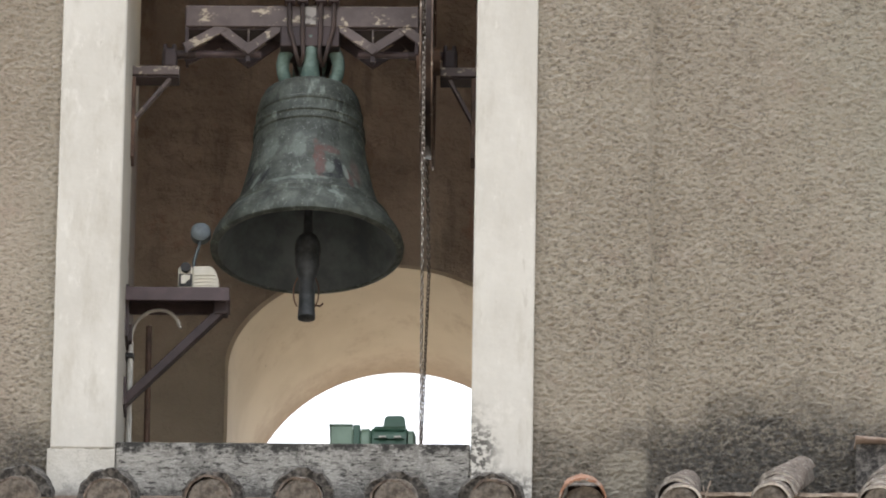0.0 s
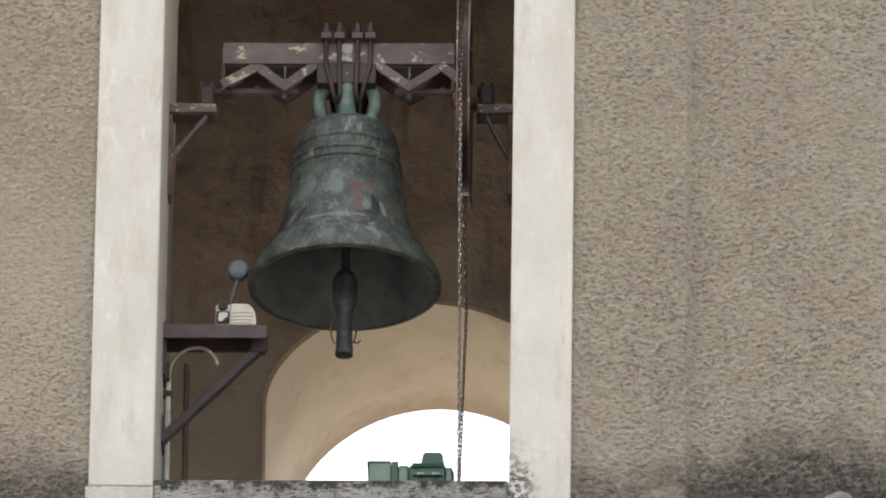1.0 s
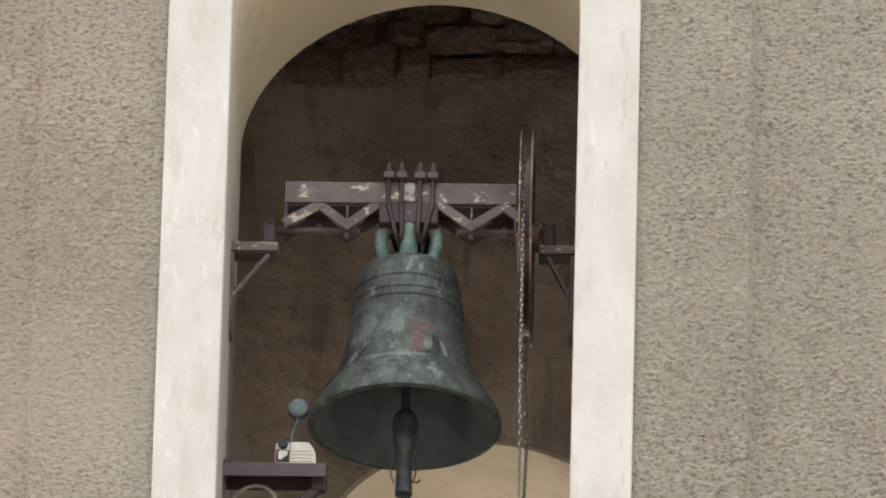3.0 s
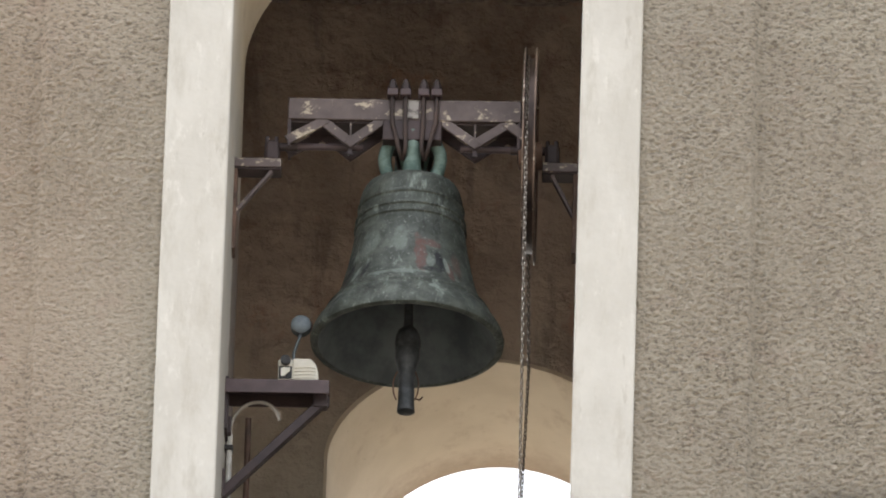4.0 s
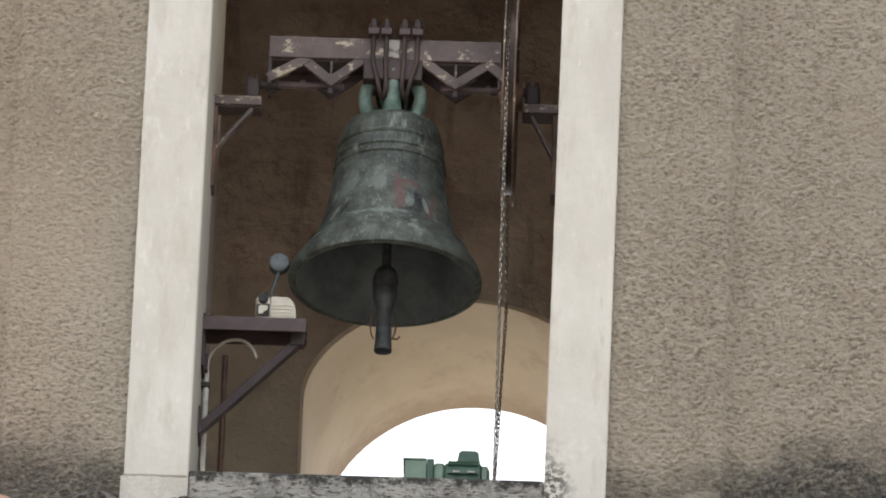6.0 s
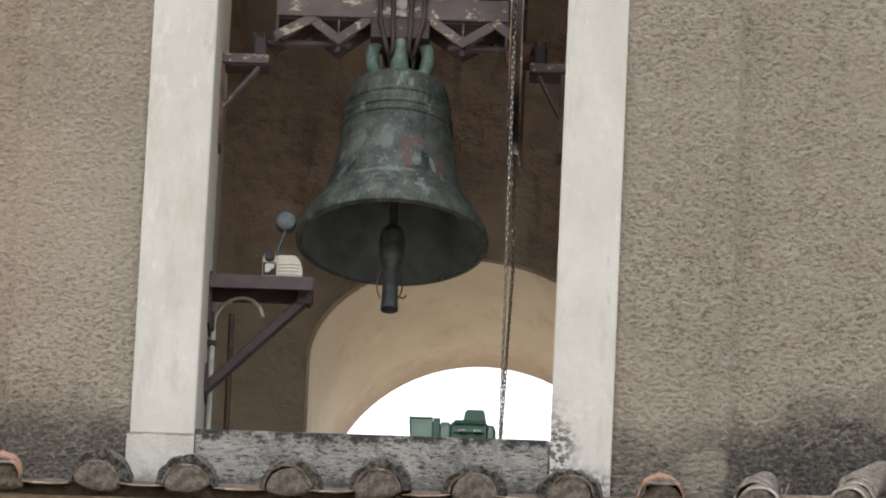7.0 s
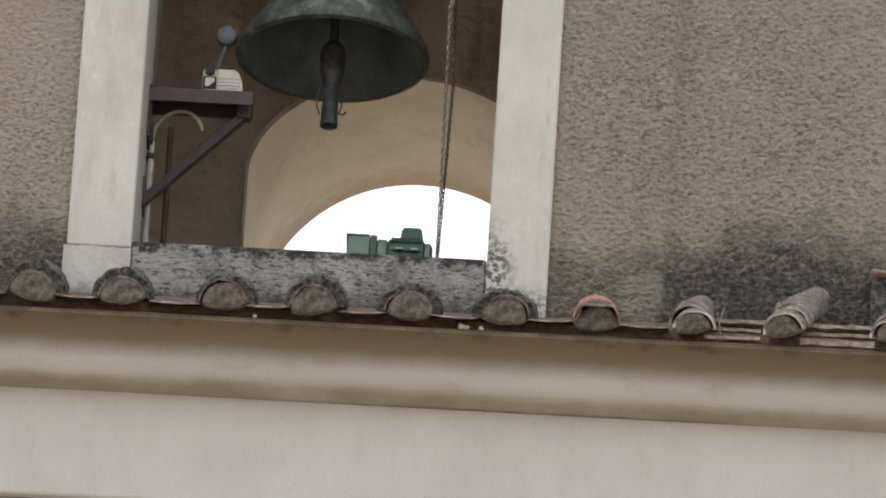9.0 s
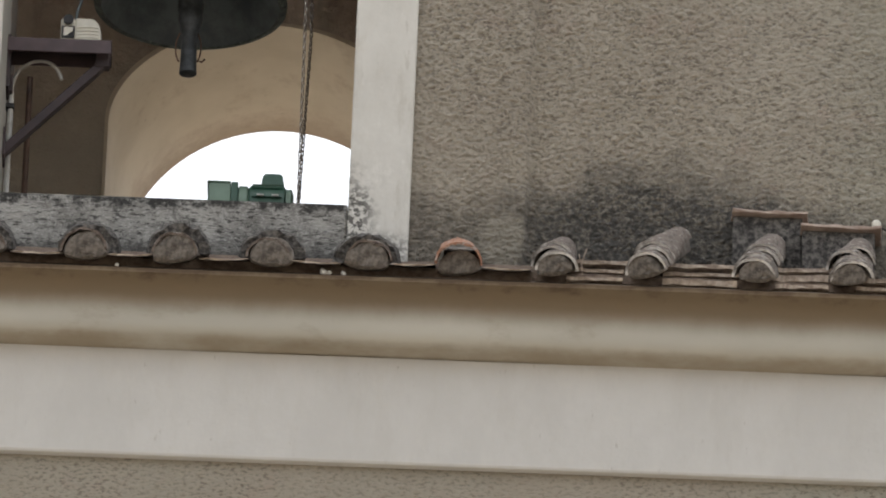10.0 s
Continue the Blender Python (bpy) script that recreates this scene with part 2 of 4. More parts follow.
def bronze():
    m = Mat("patinated_bronze", 0.55, 0.35)
    ax = m.axes()
    run = m.scaled(1.0, 1.0, 0.28)
    c = m.mix(m.span(m.noise(16, 5, 0.65), 0.35, 0.7), (0.046, 0.054, 0.048), (0.108, 0.126, 0.112))
    c = m.mix(m.span(m.noise(22, 6, 0.75, run), 0.54, 0.66, 0.0, 0.75), c, (0.24, 0.285, 0.26))
    c = m.mix(m.span(m.noise(75, 5, 0.75), 0.58, 0.68, 0.0, 0.65), c, (0.27, 0.31, 0.285))
    c = m.mix(m.span(m.noise(15, 5, 0.72, m.scaled(1, 1, 0.4, (5, 5, 5))), 0.57, 0.68, 0.0, 0.8), c, (0.022, 0.025, 0.024))
    back = m.span(ax[1], -0.09, -0.06, 1.0, 0.0)
    flake = m.span(m.noise(80, 5, 0.75, m.scaled(1, 1, 0.5)), 0.36, 0.54, 0.45, 1.0)
    red, ink, pale = (0.125, 0.062, 0.056), (0.018, 0.020, 0.026), (0.22, 0.26, 0.24)
    # x, z, half width, half height, slant, paint, strength
    for cx, cz, rx, rz, sl, col, amt in ((0.036, 0.208, 0.017, 0.062, -0.10, red, 0.85), (0.064, 0.252, 0.030, 0.014, -0.9, red, 0.7), (0.125, 0.152, 0.009, 0.034, -0.3, red, 0.75),
                                         (0.140, 0.190, 0.012, 0.045, -0.2, red, 0.45), (0.093, 0.187, 0.012, 0.036, -0.25, ink, 0.95), (0.072, 0.152, 0.032, 0.008, 0.0, ink, 0.85),
                                         (0.066, 0.184, 0.013, 0.020, 0.0, pale, 0.55), (-0.025, 0.257, 0.020, 0.045, 0.0, pale, 0.32), (-0.115, 0.262, 0.026, 0.050, 0.2, pale, 0.4),
                                         (0.112, 0.178, 0.006, 0.026, -0.3, pale, 0.9), (-0.170, 0.221, 0.006, 0.024, 0.5, ink, 0.8), (-0.172, 0.170, 0.010, 0.028, 0.57, ink, 0.95),
                                         (-0.150, 0.158, 0.007, 0.026, 0.57, pale, 0.8), (-0.126, 0.162, 0.008, 0.026, 0.57, ink, 0.95), (-0.03, 0.138, 0.09, 0.007, 0.0, pale, 0.5),
                                         (0.080, 0.074, 0.015, 0.009, 0.0, pale, 0.9), (-0.10, 0.385, 0.007, 0.010, 0.0, pale, 0.9), (0.095, 0.385, 0.006, 0.008, 0.0, pale, 0.9)):
        c = m.mix(m.calc("MULTIPLY", m.calc("MULTIPLY", blob(m, ax, cx, cz, rx, rz, 0.25, (45, 3, 0.6), sl), back), m.calc("MULTIPLY", flake, amt)), c, col)
    c = m.mix(m.span(m.noise(140, 3, 0.6), 0.66, 0.72, 0.0, 0.7), c, (0.36, 0.38, 0.36))
    return m.done(c, m.noise(55, 5, 0.65), 0.55, 0.006, m.span(m.noise(25, 4, 0.6), 0.3, 0.7, 0.42, 0.75))


def metal_paint(name, base, dark, chip, chips=0.68, rough=0.55, metal=0.2, scale=22.0):
    m = Mat(name, rough, metal)
    c = m.mix(m.span(m.noise(9, 5, 0.6), 0.35, 0.7), dark, base)
    c = m.mix(m.span(m.noise(scale, 6, 0.72, m.scaled(0.7, 1, 1)), chips, chips + 0.05, 0.0, 0.85), c, chip)
    return m.done(c, m.noise(60, 4, 0.6), 0.25, 0.003)


def tile_mat(name, grey):
    m = Mat(name, 0.9)
    clay = m.mix(m.span(m.noise(18, 5, 0.65), 0.35, 0.7), (0.33, 0.155, 0.095), (0.46, 0.27, 0.18))
    c = m.mix(m.span(m.calc("ADD", m.noise(16, 6, 0.7), m.calc("MULTIPLY", m.calc("SUBTRACT", m.random(), 0.5), 0.12)), grey, grey + 0.14, 0.0, 0.95), clay, (0.165, 0.142, 0.122))
    c = m.mix(m.span(m.noise(34, 6, 0.75), 0.53, 0.63, 0.0, 0.85), c, (0.04, 0.037, 0.034))
    c = m.mix(m.span(m.noise(50, 5, 0.75, m.scaled(1, 1, 1, (6, 1, 4))), 0.53, 0.64, 0.0, 0.8), c, (0.44, 0.42, 0.39))
    return m.done(c, m.noise(60, 5, 0.7), 0.8, 0.01)


def simple(name, a, b, scale=20.0, rough=0.8, metal=0.0, bump=0.3, depth=0.005):
    m = Mat(name, rough, metal)
    c = m.mix(m.span(m.noise(scale, 5, 0.65), 0.35, 0.68), a, b)
    return m.done(c, m.noise(scale * 2.5, 5, 0.65), bump, depth)


ROUGHCAST = roughcast()
WHITE = white_plaster("white_plaster", dirt=0.6)
FASCIA = white_plaster("white_fascia_paint", (0.60, 0.595, 0.57), (0.55, 0.545, 0.52), 0.12)
FOOT = jamb_foot()
SILL = weathered_sill()
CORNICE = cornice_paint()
DARK = dark_plaster()
STONE = stone_mat()
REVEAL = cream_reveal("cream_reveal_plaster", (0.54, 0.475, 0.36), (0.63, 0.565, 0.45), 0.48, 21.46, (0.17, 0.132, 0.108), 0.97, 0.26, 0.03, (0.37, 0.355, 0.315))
BACKREVEAL = cream_reveal("warm_cream_plaster", (0.60, 0.535, 0.430), (0.69, 0.622, 0.51))
BRONZE = bronze()
# even bluish bronze for the bell's inside
BRONZE_IN = simple("inner_bell_bronze", (0.082, 0.098, 0.106), (0.145, 0.168, 0.176), 9, 0.6, 0.3, 0.3, 0.004)
STRAP = metal_paint("greasy_brown_steel", (0.085, 0.058, 0.048), (0.035, 0.026, 0.024), (0.30, 0.24, 0.20), 0.66, 0.4, 0.6)
VERDIGRIS = simple("verdigris_bronze", (0.09, 0.145, 0.125), (0.20, 0.28, 0.245), 30, 0.7, 0.2)
STEEL = metal_paint("worn_purple_grey_paint", (0.150, 0.118, 0.112), (0.090, 0.070, 0.067), (0.50, 0.43, 0.33), 0.555)
# dark steel parts; also carries painted shade under beam and arms, on rear truss
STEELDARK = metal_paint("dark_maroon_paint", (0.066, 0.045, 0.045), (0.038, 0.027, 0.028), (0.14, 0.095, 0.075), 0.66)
RIM = metal_paint("worn_rim_steel", (0.25, 0.185, 0.150), (0.10, 0.070, 0.056), (0.58, 0.52, 0.45), 0.57, 0.45, 0.5)
RUST = metal_paint("rusty_steel", (0.19, 0.115, 0.082), (0.075, 0.048, 0.038), (0.46, 0.37, 0.30), 0.64, 0.65, 0.4)
MAROON = metal_paint("purple_brown_paint", (0.115, 0.082, 0.086), (0.075, 0.054, 0.057), (0.20, 0.15, 0.13), 0.72)
GALV = metal_paint("galvanised_chain_steel", (0.38, 0.33, 0.28), (0.07, 0.056, 0.046), (0.66, 0.62, 0.56), 0.56, 0.35, 0.7)
TILE = tile_mat("weathered_grey_tile", 0.16)
TILERED = tile_mat("weathered_terracotta", 0.56)
PANTILE = simple("pale_clay_edge", (0.16, 0.12, 0.095), (0.52, 0.44, 0.355), 16, 0.9, 0.0, 0.5, 0.006)
MORTAR = simple("grey_mortar", (0.095, 0.083, 0.072), (0.235, 0.21, 0.183), 46, 0.95, 0.0, 0.7, 0.01)
LIME = simple("lime_stained_rim", (0.062, 0.046, 0.040), (0.20, 0.165, 0.14), 26, 0.95, 0.0, 0.5, 0.006)
WHITERIM = simple("lichen_white_rim", (0.10, 0.085, 0.075), (0.74, 0.72, 0.68), 13, 0.95, 0.0, 0.5, 0.006)
BEDDING = simple("brown_stained_mortar", (0.085, 0.060, 0.044), (0.20, 0.150, 0.112), 24, 0.95, 0.0, 0.7, 0.01)
MOULD = simple("mould_blackened_mortar", (0.032, 0.030, 0.029), (0.20, 0.186, 0.168), 60, 0.95, 0.0, 0.8, 0.012)
GREEN = metal_paint("green_enamel", (0.048, 0.115, 0.080), (0.034, 0.085, 0.058), (0.12, 0.17, 0.145), 0.72, 0.4, 0.0)
GREENLIGHT = metal_paint("faded_green_enamel", (0.19, 0.28, 0.215), (0.14, 0.21, 0.16), (0.2, 0.26, 0.22), 0.7, 0.45, 0.0)
PLASTIC = simple("aged_cream_plastic", (0.60, 0.58, 0.50), (0.72, 0.70, 0.62), 12, 0.5, 0.0, 0.1, 0.002)
BLACK = simple("black_rubber", (0.012, 0.012, 0.013), (0.03, 0.03, 0.03), 30, 0.6)
PIPE = simple("dirty_white_conduit", (0.42, 0.41, 0.38), (0.62, 0.61, 0.57), 16, 0.6, 0.0, 0.2, 0.002)
BARE = metal_paint("worn_bare_metal", (0.42, 0.40, 0.36), (0.30, 0.28, 0.26), (0.09, 0.075, 0.075), 0.5, 0.6, 0.2)
IRON = simple("dark_iron", (0.038, 0.042, 0.045), (0.085, 0.092, 0.098), 28, 0.55, 0.4)
HAMMER = simple("blue_grey_steel", (0.105, 0.125, 0.135), (0.18, 0.205, 0.215), 25, 0.5, 0.5)
GROUND = simple("pale_paving", (0.21, 0.175, 0.135), (0.28, 0.24, 0.19), 0.6, 0.9, 0.0, 0.3, 0.02)
ROOF = simple("roof_clay", (0.22, 0.13, 0.09), (0.30, 0.19, 0.13), 3, 0.9)


# ---- mesh helpers ----
def base(name, at, label, category, group="", kind=""):
    ob = new(name)
    ob.location = at
    ob.empty_display_size = 0.05
    return tagged(ob, label, category, group, kind)


def spot(ob):
    p = Vector(ob.location)
    while ob.parent:
        ob = ob.parent
        p += Vector(ob.location)
    return p


def mesh_of(name, bm, material, smooth=False, origin=None):
    if origin is not None:
        bmesh.ops.translate(bm, verts=bm.verts, vec=-Vector(origin))
    bmesh.ops.recalc_face_normals(bm, faces=bm.faces)
    me = bpy.data.meshes.new(name)
    if smooth:
        for f in bm.faces:
            f.smooth = True
        for e in bm.edges:
            if len(e.link_faces) == 2 and e.calc_face_angle() > 0.6:
                e.smooth = False
    bm.to_mesh(me)
    bm.free()
    me.materials.append(material)
    return me


def part(name, bm, material, parent, label="", smooth=False):
    """One mesh, drawn in world places, as a part of parent."""
    ob = new(name, mesh_of(name, bm, material, smooth, spot(parent)))
    ob.parent = parent
    return tagged(ob, label)


def setting(name, bm, material, label, category, smooth=False):
    return tagged(new(name, mesh_of(name, bm, material, smooth)), label, category, "", "structure")


def box(x0, x1, y0, y1, z0, z1, bevel=0.0, bm=None, m=None, seg=2):
    own = bmesh.new()
    bmesh.ops.create_cube(own, size=1.0)
    for v in own.verts:
        v.co = Vector(((x0 + x1) / 2 + v.co.x * (x1 - x0), (y0 + y1) / 2 + v.co.y * (y1 - y0), (z0 + z1) / 2 + v.co.z * (z1 - z0)))
    if bevel:
        bmesh.ops.bevel(own, geom=own.edges[:], offset=bevel, segments=seg, affect="EDGES", profile=0.5)
    if m is not None:
        own.transform(m)
    return join(bm, own)


def join(bm, own):
    if bm is None:
        return own
    tmp = bpy.data.meshes.new("tmp")
    own.to_mesh(tmp)
    own.free()
    bm.from_mesh(tmp)
    bpy.data.meshes.remove(tmp)
    return bm


def tube(points, radius, sides=10, bm=None, closed=False, caps=True):
    """A round bar along points; radius is one number or one for each point."""
    bm = bm or bmesh.new()
    pts = [Vector(p) for p in points]
    n = len(pts)
    radii = radius if isinstance(radius, (list, tuple)) else [radius] * n
    side = None
    rings = []
    for i, p in enumerate(pts):
        a = pts[(i - 1) % n] if closed or i else pts[0]
        b = pts[(i + 1) % n] if closed or i < n - 1 else pts[-1]
        d = (b - a).normalized()
        if side is None:
            side = d.orthogonal().normalized()
        side = (side - d * side.dot(d)).normalized()
        up = d.cross(side)
        rings.append([bm.verts.new(p + (side * math.cos(k) + up * math.sin(k)) * radii[i]) for k in (2 * math.pi * j / sides for j in range(sides))])
    for i in range(n if closed else n - 1):
        u, w = rings[i], rings[(i + 1) % n]
        for j in range(sides):
            bm.faces.new((u[j], u[(j + 1) % sides], w[(j + 1) % sides], w[j]))
    if caps and not closed:
        bm.faces.new(rings[0][::-1])
        bm.faces.new(rings[-1])
    return bm


def bar(a, b, w, h, bm=None, bevel=0.002):
    """A flat bar from a to b: w along the plane of x and z, h along y."""
    a, b = Vector(a), Vector(b)
    d = b - a
    m = Matrix.Translation((a + b) / 2) @ Matrix.Rotation(-math.atan2(d.z, d.x), 4, "Y")
    return box(-d.length / 2 - w * 0.4, d.length / 2 + w * 0.4, -h / 2, h / 2, -w / 2, w / 2, bevel, bm, m, 1)


def lathe(profile, cx, cy, cz, steps=64, bm=None, axis="Z"):
    """Turns (radius, height) pairs about an axis through the centre."""
    bm = bm or bmesh.new()
    rings = []
    for r, h in profile:
        ring = []
        for j in range(steps):
            a = 2 * math.pi * j / steps
            p = Vector((r * math.cos(a), r * math.sin(a), h))
            if axis == "X":
                p = Vector((p.z, p.x, p.y))
            elif axis == "Y":
                p = Vector((p.x, p.z, p.y))
            ring.append(bm.verts.new(p + Vector((cx, cy, cz))))
        rings.append(ring)
    for u, w in zip(rings, rings[1:]):
        for j in range(steps):
            bm.faces.new((u[j], u[(j + 1) % steps], w[(j + 1) % steps], w[j]))
    bm.faces.new(rings[0][::-1])
    bm.faces.new(rings[-1])
    return bm


def arch(cx, half, foot, spring, rise, power=2.0, steps=40):
    """The outline of an arched opening in x and z, from its left foot over the crown to its right foot."""
    pts = [(cx - half, foot)]
    for i in range(steps + 1):
        a = math.pi * (1 - i / steps)
        c, s = math.cos(a), math.sin(a)
        pts.append((cx + math.copysign(abs(c) ** (2 / power), c) * half, spring + abs(s) ** (2 / power) * rise))
    pts.append((cx + half, foot))
    return pts


def lean(pts):
    """The old opening leans a little to the right above the springing."""
    return [(x + 0.009 * max(0.0, z - 21.5), z) for x, z in pts]


def slab(outline, holes, y0, y1):
    """An upright slab in x and z with holes through it, from y0 to y1."""
    bm = bmesh.new()
    edges = []
    for loop in (outline, *holes):
        vs = [bm.verts.new((x, y0, z)) for x, z in loop]
        edges += [bm.edges.new((vs[i], vs[(i + 1) % len(vs)])) for i in range(len(vs))]
    bmesh.ops.triangle_fill(bm, use_beauty=True, use_dissolve=False, edges=edges)
    ext = bmesh.ops.extrude_face_region(bm, geom=bm.faces[:] + bm.edges[:])
    bmesh.ops.translate(bm, verts=[g for g in ext["geom"] if isinstance(g, bmesh.types.BMVert)], vec=(0, y1 - y0, 0))
    return bm


def loft(a, b, ya, yb, thick, cuts=1):
    """A shell between two open outlines of equal count, thickened outwards."""
    bm = bmesh.new()
    cxa, cxb = sum(p[0] for p in a) / len(a), sum(p[0] for p in b) / len(b)
    grow = lambda p, c: (p[0] + (thick if p[0] > c else -thick) * min(1.0, abs(p[0] - c) * 6), p[1] + thick)
    loops = []
    for i in range(cuts + 1):
        f = i / cuts
        mid = [(p[0] * (1 - f) + q[0] * f, p[1] * (1 - f) + q[1] * f) for p, q in zip(a, b)]
        c = cxa * (1 - f) + cxb * f
        y = ya * (1 - f) + yb * f
        loops.append(([bm.verts.new((x, y, z)) for x, z in mid], [bm.verts.new((*g[:1], y, g[1])) for g in (grow(p, c) for p in mid)]))
    n = len(a)
    for (i0, o0), (i1, o1) in zip(loops, loops[1:]):
        for j in range(n - 1):
            bm.faces.new((i0[j], i0[j + 1], i1[j + 1], i1[j]))
            bm.faces.new((o0[j], o1[j], o1[j + 1], o0[j + 1]))
    for inner, outer in (loops[0], loops[-1]):
        for j in range(n - 1):
            bm.faces.new((inner[j], outer[j], outer[j + 1], inner[j + 1]))
    return bm


# ---- the tower ----
WALL_BACK = 0.84
INNER = lean(arch(0.004, 0.508, 19.9, 21.98, 0.473, 2.08))
INNER_BACK = arch(0.085, 0.582, 19.9, 21.97, 0.506, 1.9)
HOLE = lean(arch(0.004, 0.520, 19.9, 21.98, 0.485, 2.08))
HOLE_BACK = arch(0.085, 0.594, 19.9, 21.97, 0.518, 1.9)
OUTER = lean(arch(0.0, 0.6885, 19.972, 21.98, 0.631, 2.12))[:-1] + [(0.6885, 19.80)]
BACK_IN = arch(0.178, 0.491, 20.0, 22.13, 0.361, 1.9)
BACK_OUT = arch(0.22, 0.500, 20.0, 21.98, 0.521, 2.0)
LEFT, RIGHT = -2.4, 2.75
BAY_L, BAY_R = -1.035, 1.012

bm = bmesh.new()
bmesh.ops.create_grid(bm, x_segments=8, y_segments=8, size=900)
setting("ground", bm, GROUND, "pale stone paving of the square", "ground")


TOP = 25.3


bay = slab([(BAY_L, 19.3), (BAY_L, TOP), (BAY_R, TOP), (BAY_R, 19.3)], [HOLE], 0.006, WALL_BACK)
for v in bay.verts:
    if v.co.y > 0.5:
        for p, q in zip(HOLE, HOLE_BACK):
            if abs(v.co.x - p[0]) + abs(v.co.z - p[1]) < 1e-5:
                v.co.x, v.co.z = q
setting("wall_front_bay", bay, ROUGHCAST, "tan roughcast bay wall round the bell opening", "wall")


def taper(bm, y, near, far):
    """Moves the far rim of a hole from one outline to another."""
    for v in bm.verts:
        if abs(v.co.y - y) < 1e-5:
            for p, q in zip(near, far):
                if abs(v.co.x - p[0]) + abs(v.co.z - p[1]) < 1e-5:
                    v.co.x, v.co.z = q
                    break
    return bm


def side_wall(a, b):
    """A side wall whose face falls back from the bay in a soft hollow step."""
    away = 1 if b > a else -1
    plan = [(a, WALL_BACK), (a, 0.012)]
    for d, y in ((0.004, 0.036), (0.30, 0.036), (0.40, 0.036)):
        plan.append((a + away * d, y))
    plan += [(b, 0.036), (b, WALL_BACK)]
    bm = bmesh.new()
    low = [bm.verts.new((x, y, 19.3)) for x, y in plan]
    ext = bmesh.ops.extrude_face_region(bm, geom=[bm.faces.new(low)])
    bmesh.ops.translate(bm, verts=[g for g in ext["geom"] if isinstance(g, bmesh.types.BMVert)], vec=(0, 0, TOP - 19.3))
    return bm


setting("wall_front_left", side_wall(BAY_L, LEFT), ROUGHCAST, "tan roughcast tower wall with damp stains", "wall", True)
setting("wall_front_right", side_wall(BAY_R, RIGHT), ROUGHCAST, "tan roughcast tower wall with damp stains", "wall", True)
setting("wall_front_lower", box(LEFT, RIGHT, 0.0, WALL_BACK, 0.0, 19.3), ROUGHCAST, "tan roughcast lower facade wall", "wall")
# unseen side arches, added and sized to brighten the bell chamber
for nm, a, b in (("wall_west", LEFT, LEFT + 0.75), ("wall_east", RIGHT - 0.75, RIGHT)):
    wall = slab([(WALL_BACK, 0.0), (WALL_BACK, TOP), (4.5, TOP), (4.5, 0.0)], [arch(2.3, 0.66, 20.0, 22.0, 0.56, 2.0)], a, b)
    for v in wall.verts:
        v.co.x, v.co.y = v.co.y, v.co.x
    setting(nm, wall, DARK, "brown plastered side wall of the bell chamber, its unseen arch added to let in light", "wall")
BACK_HOLE = arch(0.178, 0.503, 20.0, 22.13, 0.373, 1.9)
rear = slab([(LEFT + 0.75, 0.0), (LEFT + 0.75, 24.9), (RIGHT - 0.75, 24.9), (RIGHT - 0.75, 0.0)], [BACK_HOLE], 3.75, 4.5)
taper(rear, 4.5, BACK_HOLE, arch(0.22, 0.512, 20.0, 21.98, 0.533, 2.0))
setting("wall_back", rear, DARK, "old brown plaster wall at the back of the chamber", "wall")
setting("floor", box(LEFT + 0.75, RIGHT - 0.75, WALL_BACK, 3.75, 19.7, 19.9), DARK, "dusty floor of the bell chamber", "floor")
setting("ceiling", box(LEFT + 0.75, RIGHT - 0.75, WALL_BACK, 4.5, 24.9, 25.1), DARK, "dark ceiling of the bell chamber", "ceiling")
setting("trim_back_opening", loft(BACK_IN, BACK_OUT, 3.745, 4.51, 0.011, 8), BACKREVEAL, "warm cream plaster lining of the back opening", "opening", True)
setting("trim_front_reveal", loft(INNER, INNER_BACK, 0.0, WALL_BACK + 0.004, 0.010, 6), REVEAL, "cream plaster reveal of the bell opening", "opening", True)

setting("roof", box(LEFT - 0.2, RIGHT + 0.2, -0.2, 4.7, TOP, TOP + 0.15, 0.02), ROOF, "flat clay covered tower roof", "roof")


def surround():
    """The painted band round the opening: one arched strip, proud of the wall, on two patched feet."""
    top = slab(OUTER + ([(-0.504, 19.972)] + INNER[1:-1] + [(0.512, 19.80)])[::-1], [], -0.024, 0.005)
    ob = setting("trim_arch_band", top, WHITE, "white painted plaster band round the arched opening", "trim")
    ob.modifiers.new("bevel", "BEVEL").width = 0.004
    jag = random.Random(5)
    edge = [(-0.504 - 0.193 * i / 24, 19.9713 - 0.0045 * jag.random() ** 2) for i in range(25)]
    setting("trim_band_foot_left", slab([(-0.697, 19.80), (-0.504, 19.80)] + edge, [], -0.0235, -0.001), FOOT, "cracked white plaster foot of the band", "trim")


surround()
setting("window_sill", box(-0.5035, 0.5115, -0.012, WALL_BACK - 0.01, 19.7, 20.0, 0.007), SILL, "blackened cement sill with pale scrapes", "sill")


def lattice(u, v, seed):
    """Smooth value noise over arrays of places, 0 to 1."""
    rnd = np.random.RandomState(seed).rand(257, 257)
    iu, iv = np.floor(u).astype(int), np.floor(v).astype(int)
    fu, fv = u - iu, v - iv
    fu, fv = fu * fu * (3 - 2 * fu), fv * fv * (3 - 2 * fv)
    a, c, p, q = iu % 256, (iu + 1) % 256, iv % 256, (iv + 1) % 256
    return (rnd[a, p] * (1 - fu) + rnd[c, p] * fu) * (1 - fv) + (rnd[a, q] * (1 - fu) + rnd[c, q] * fu) * fv


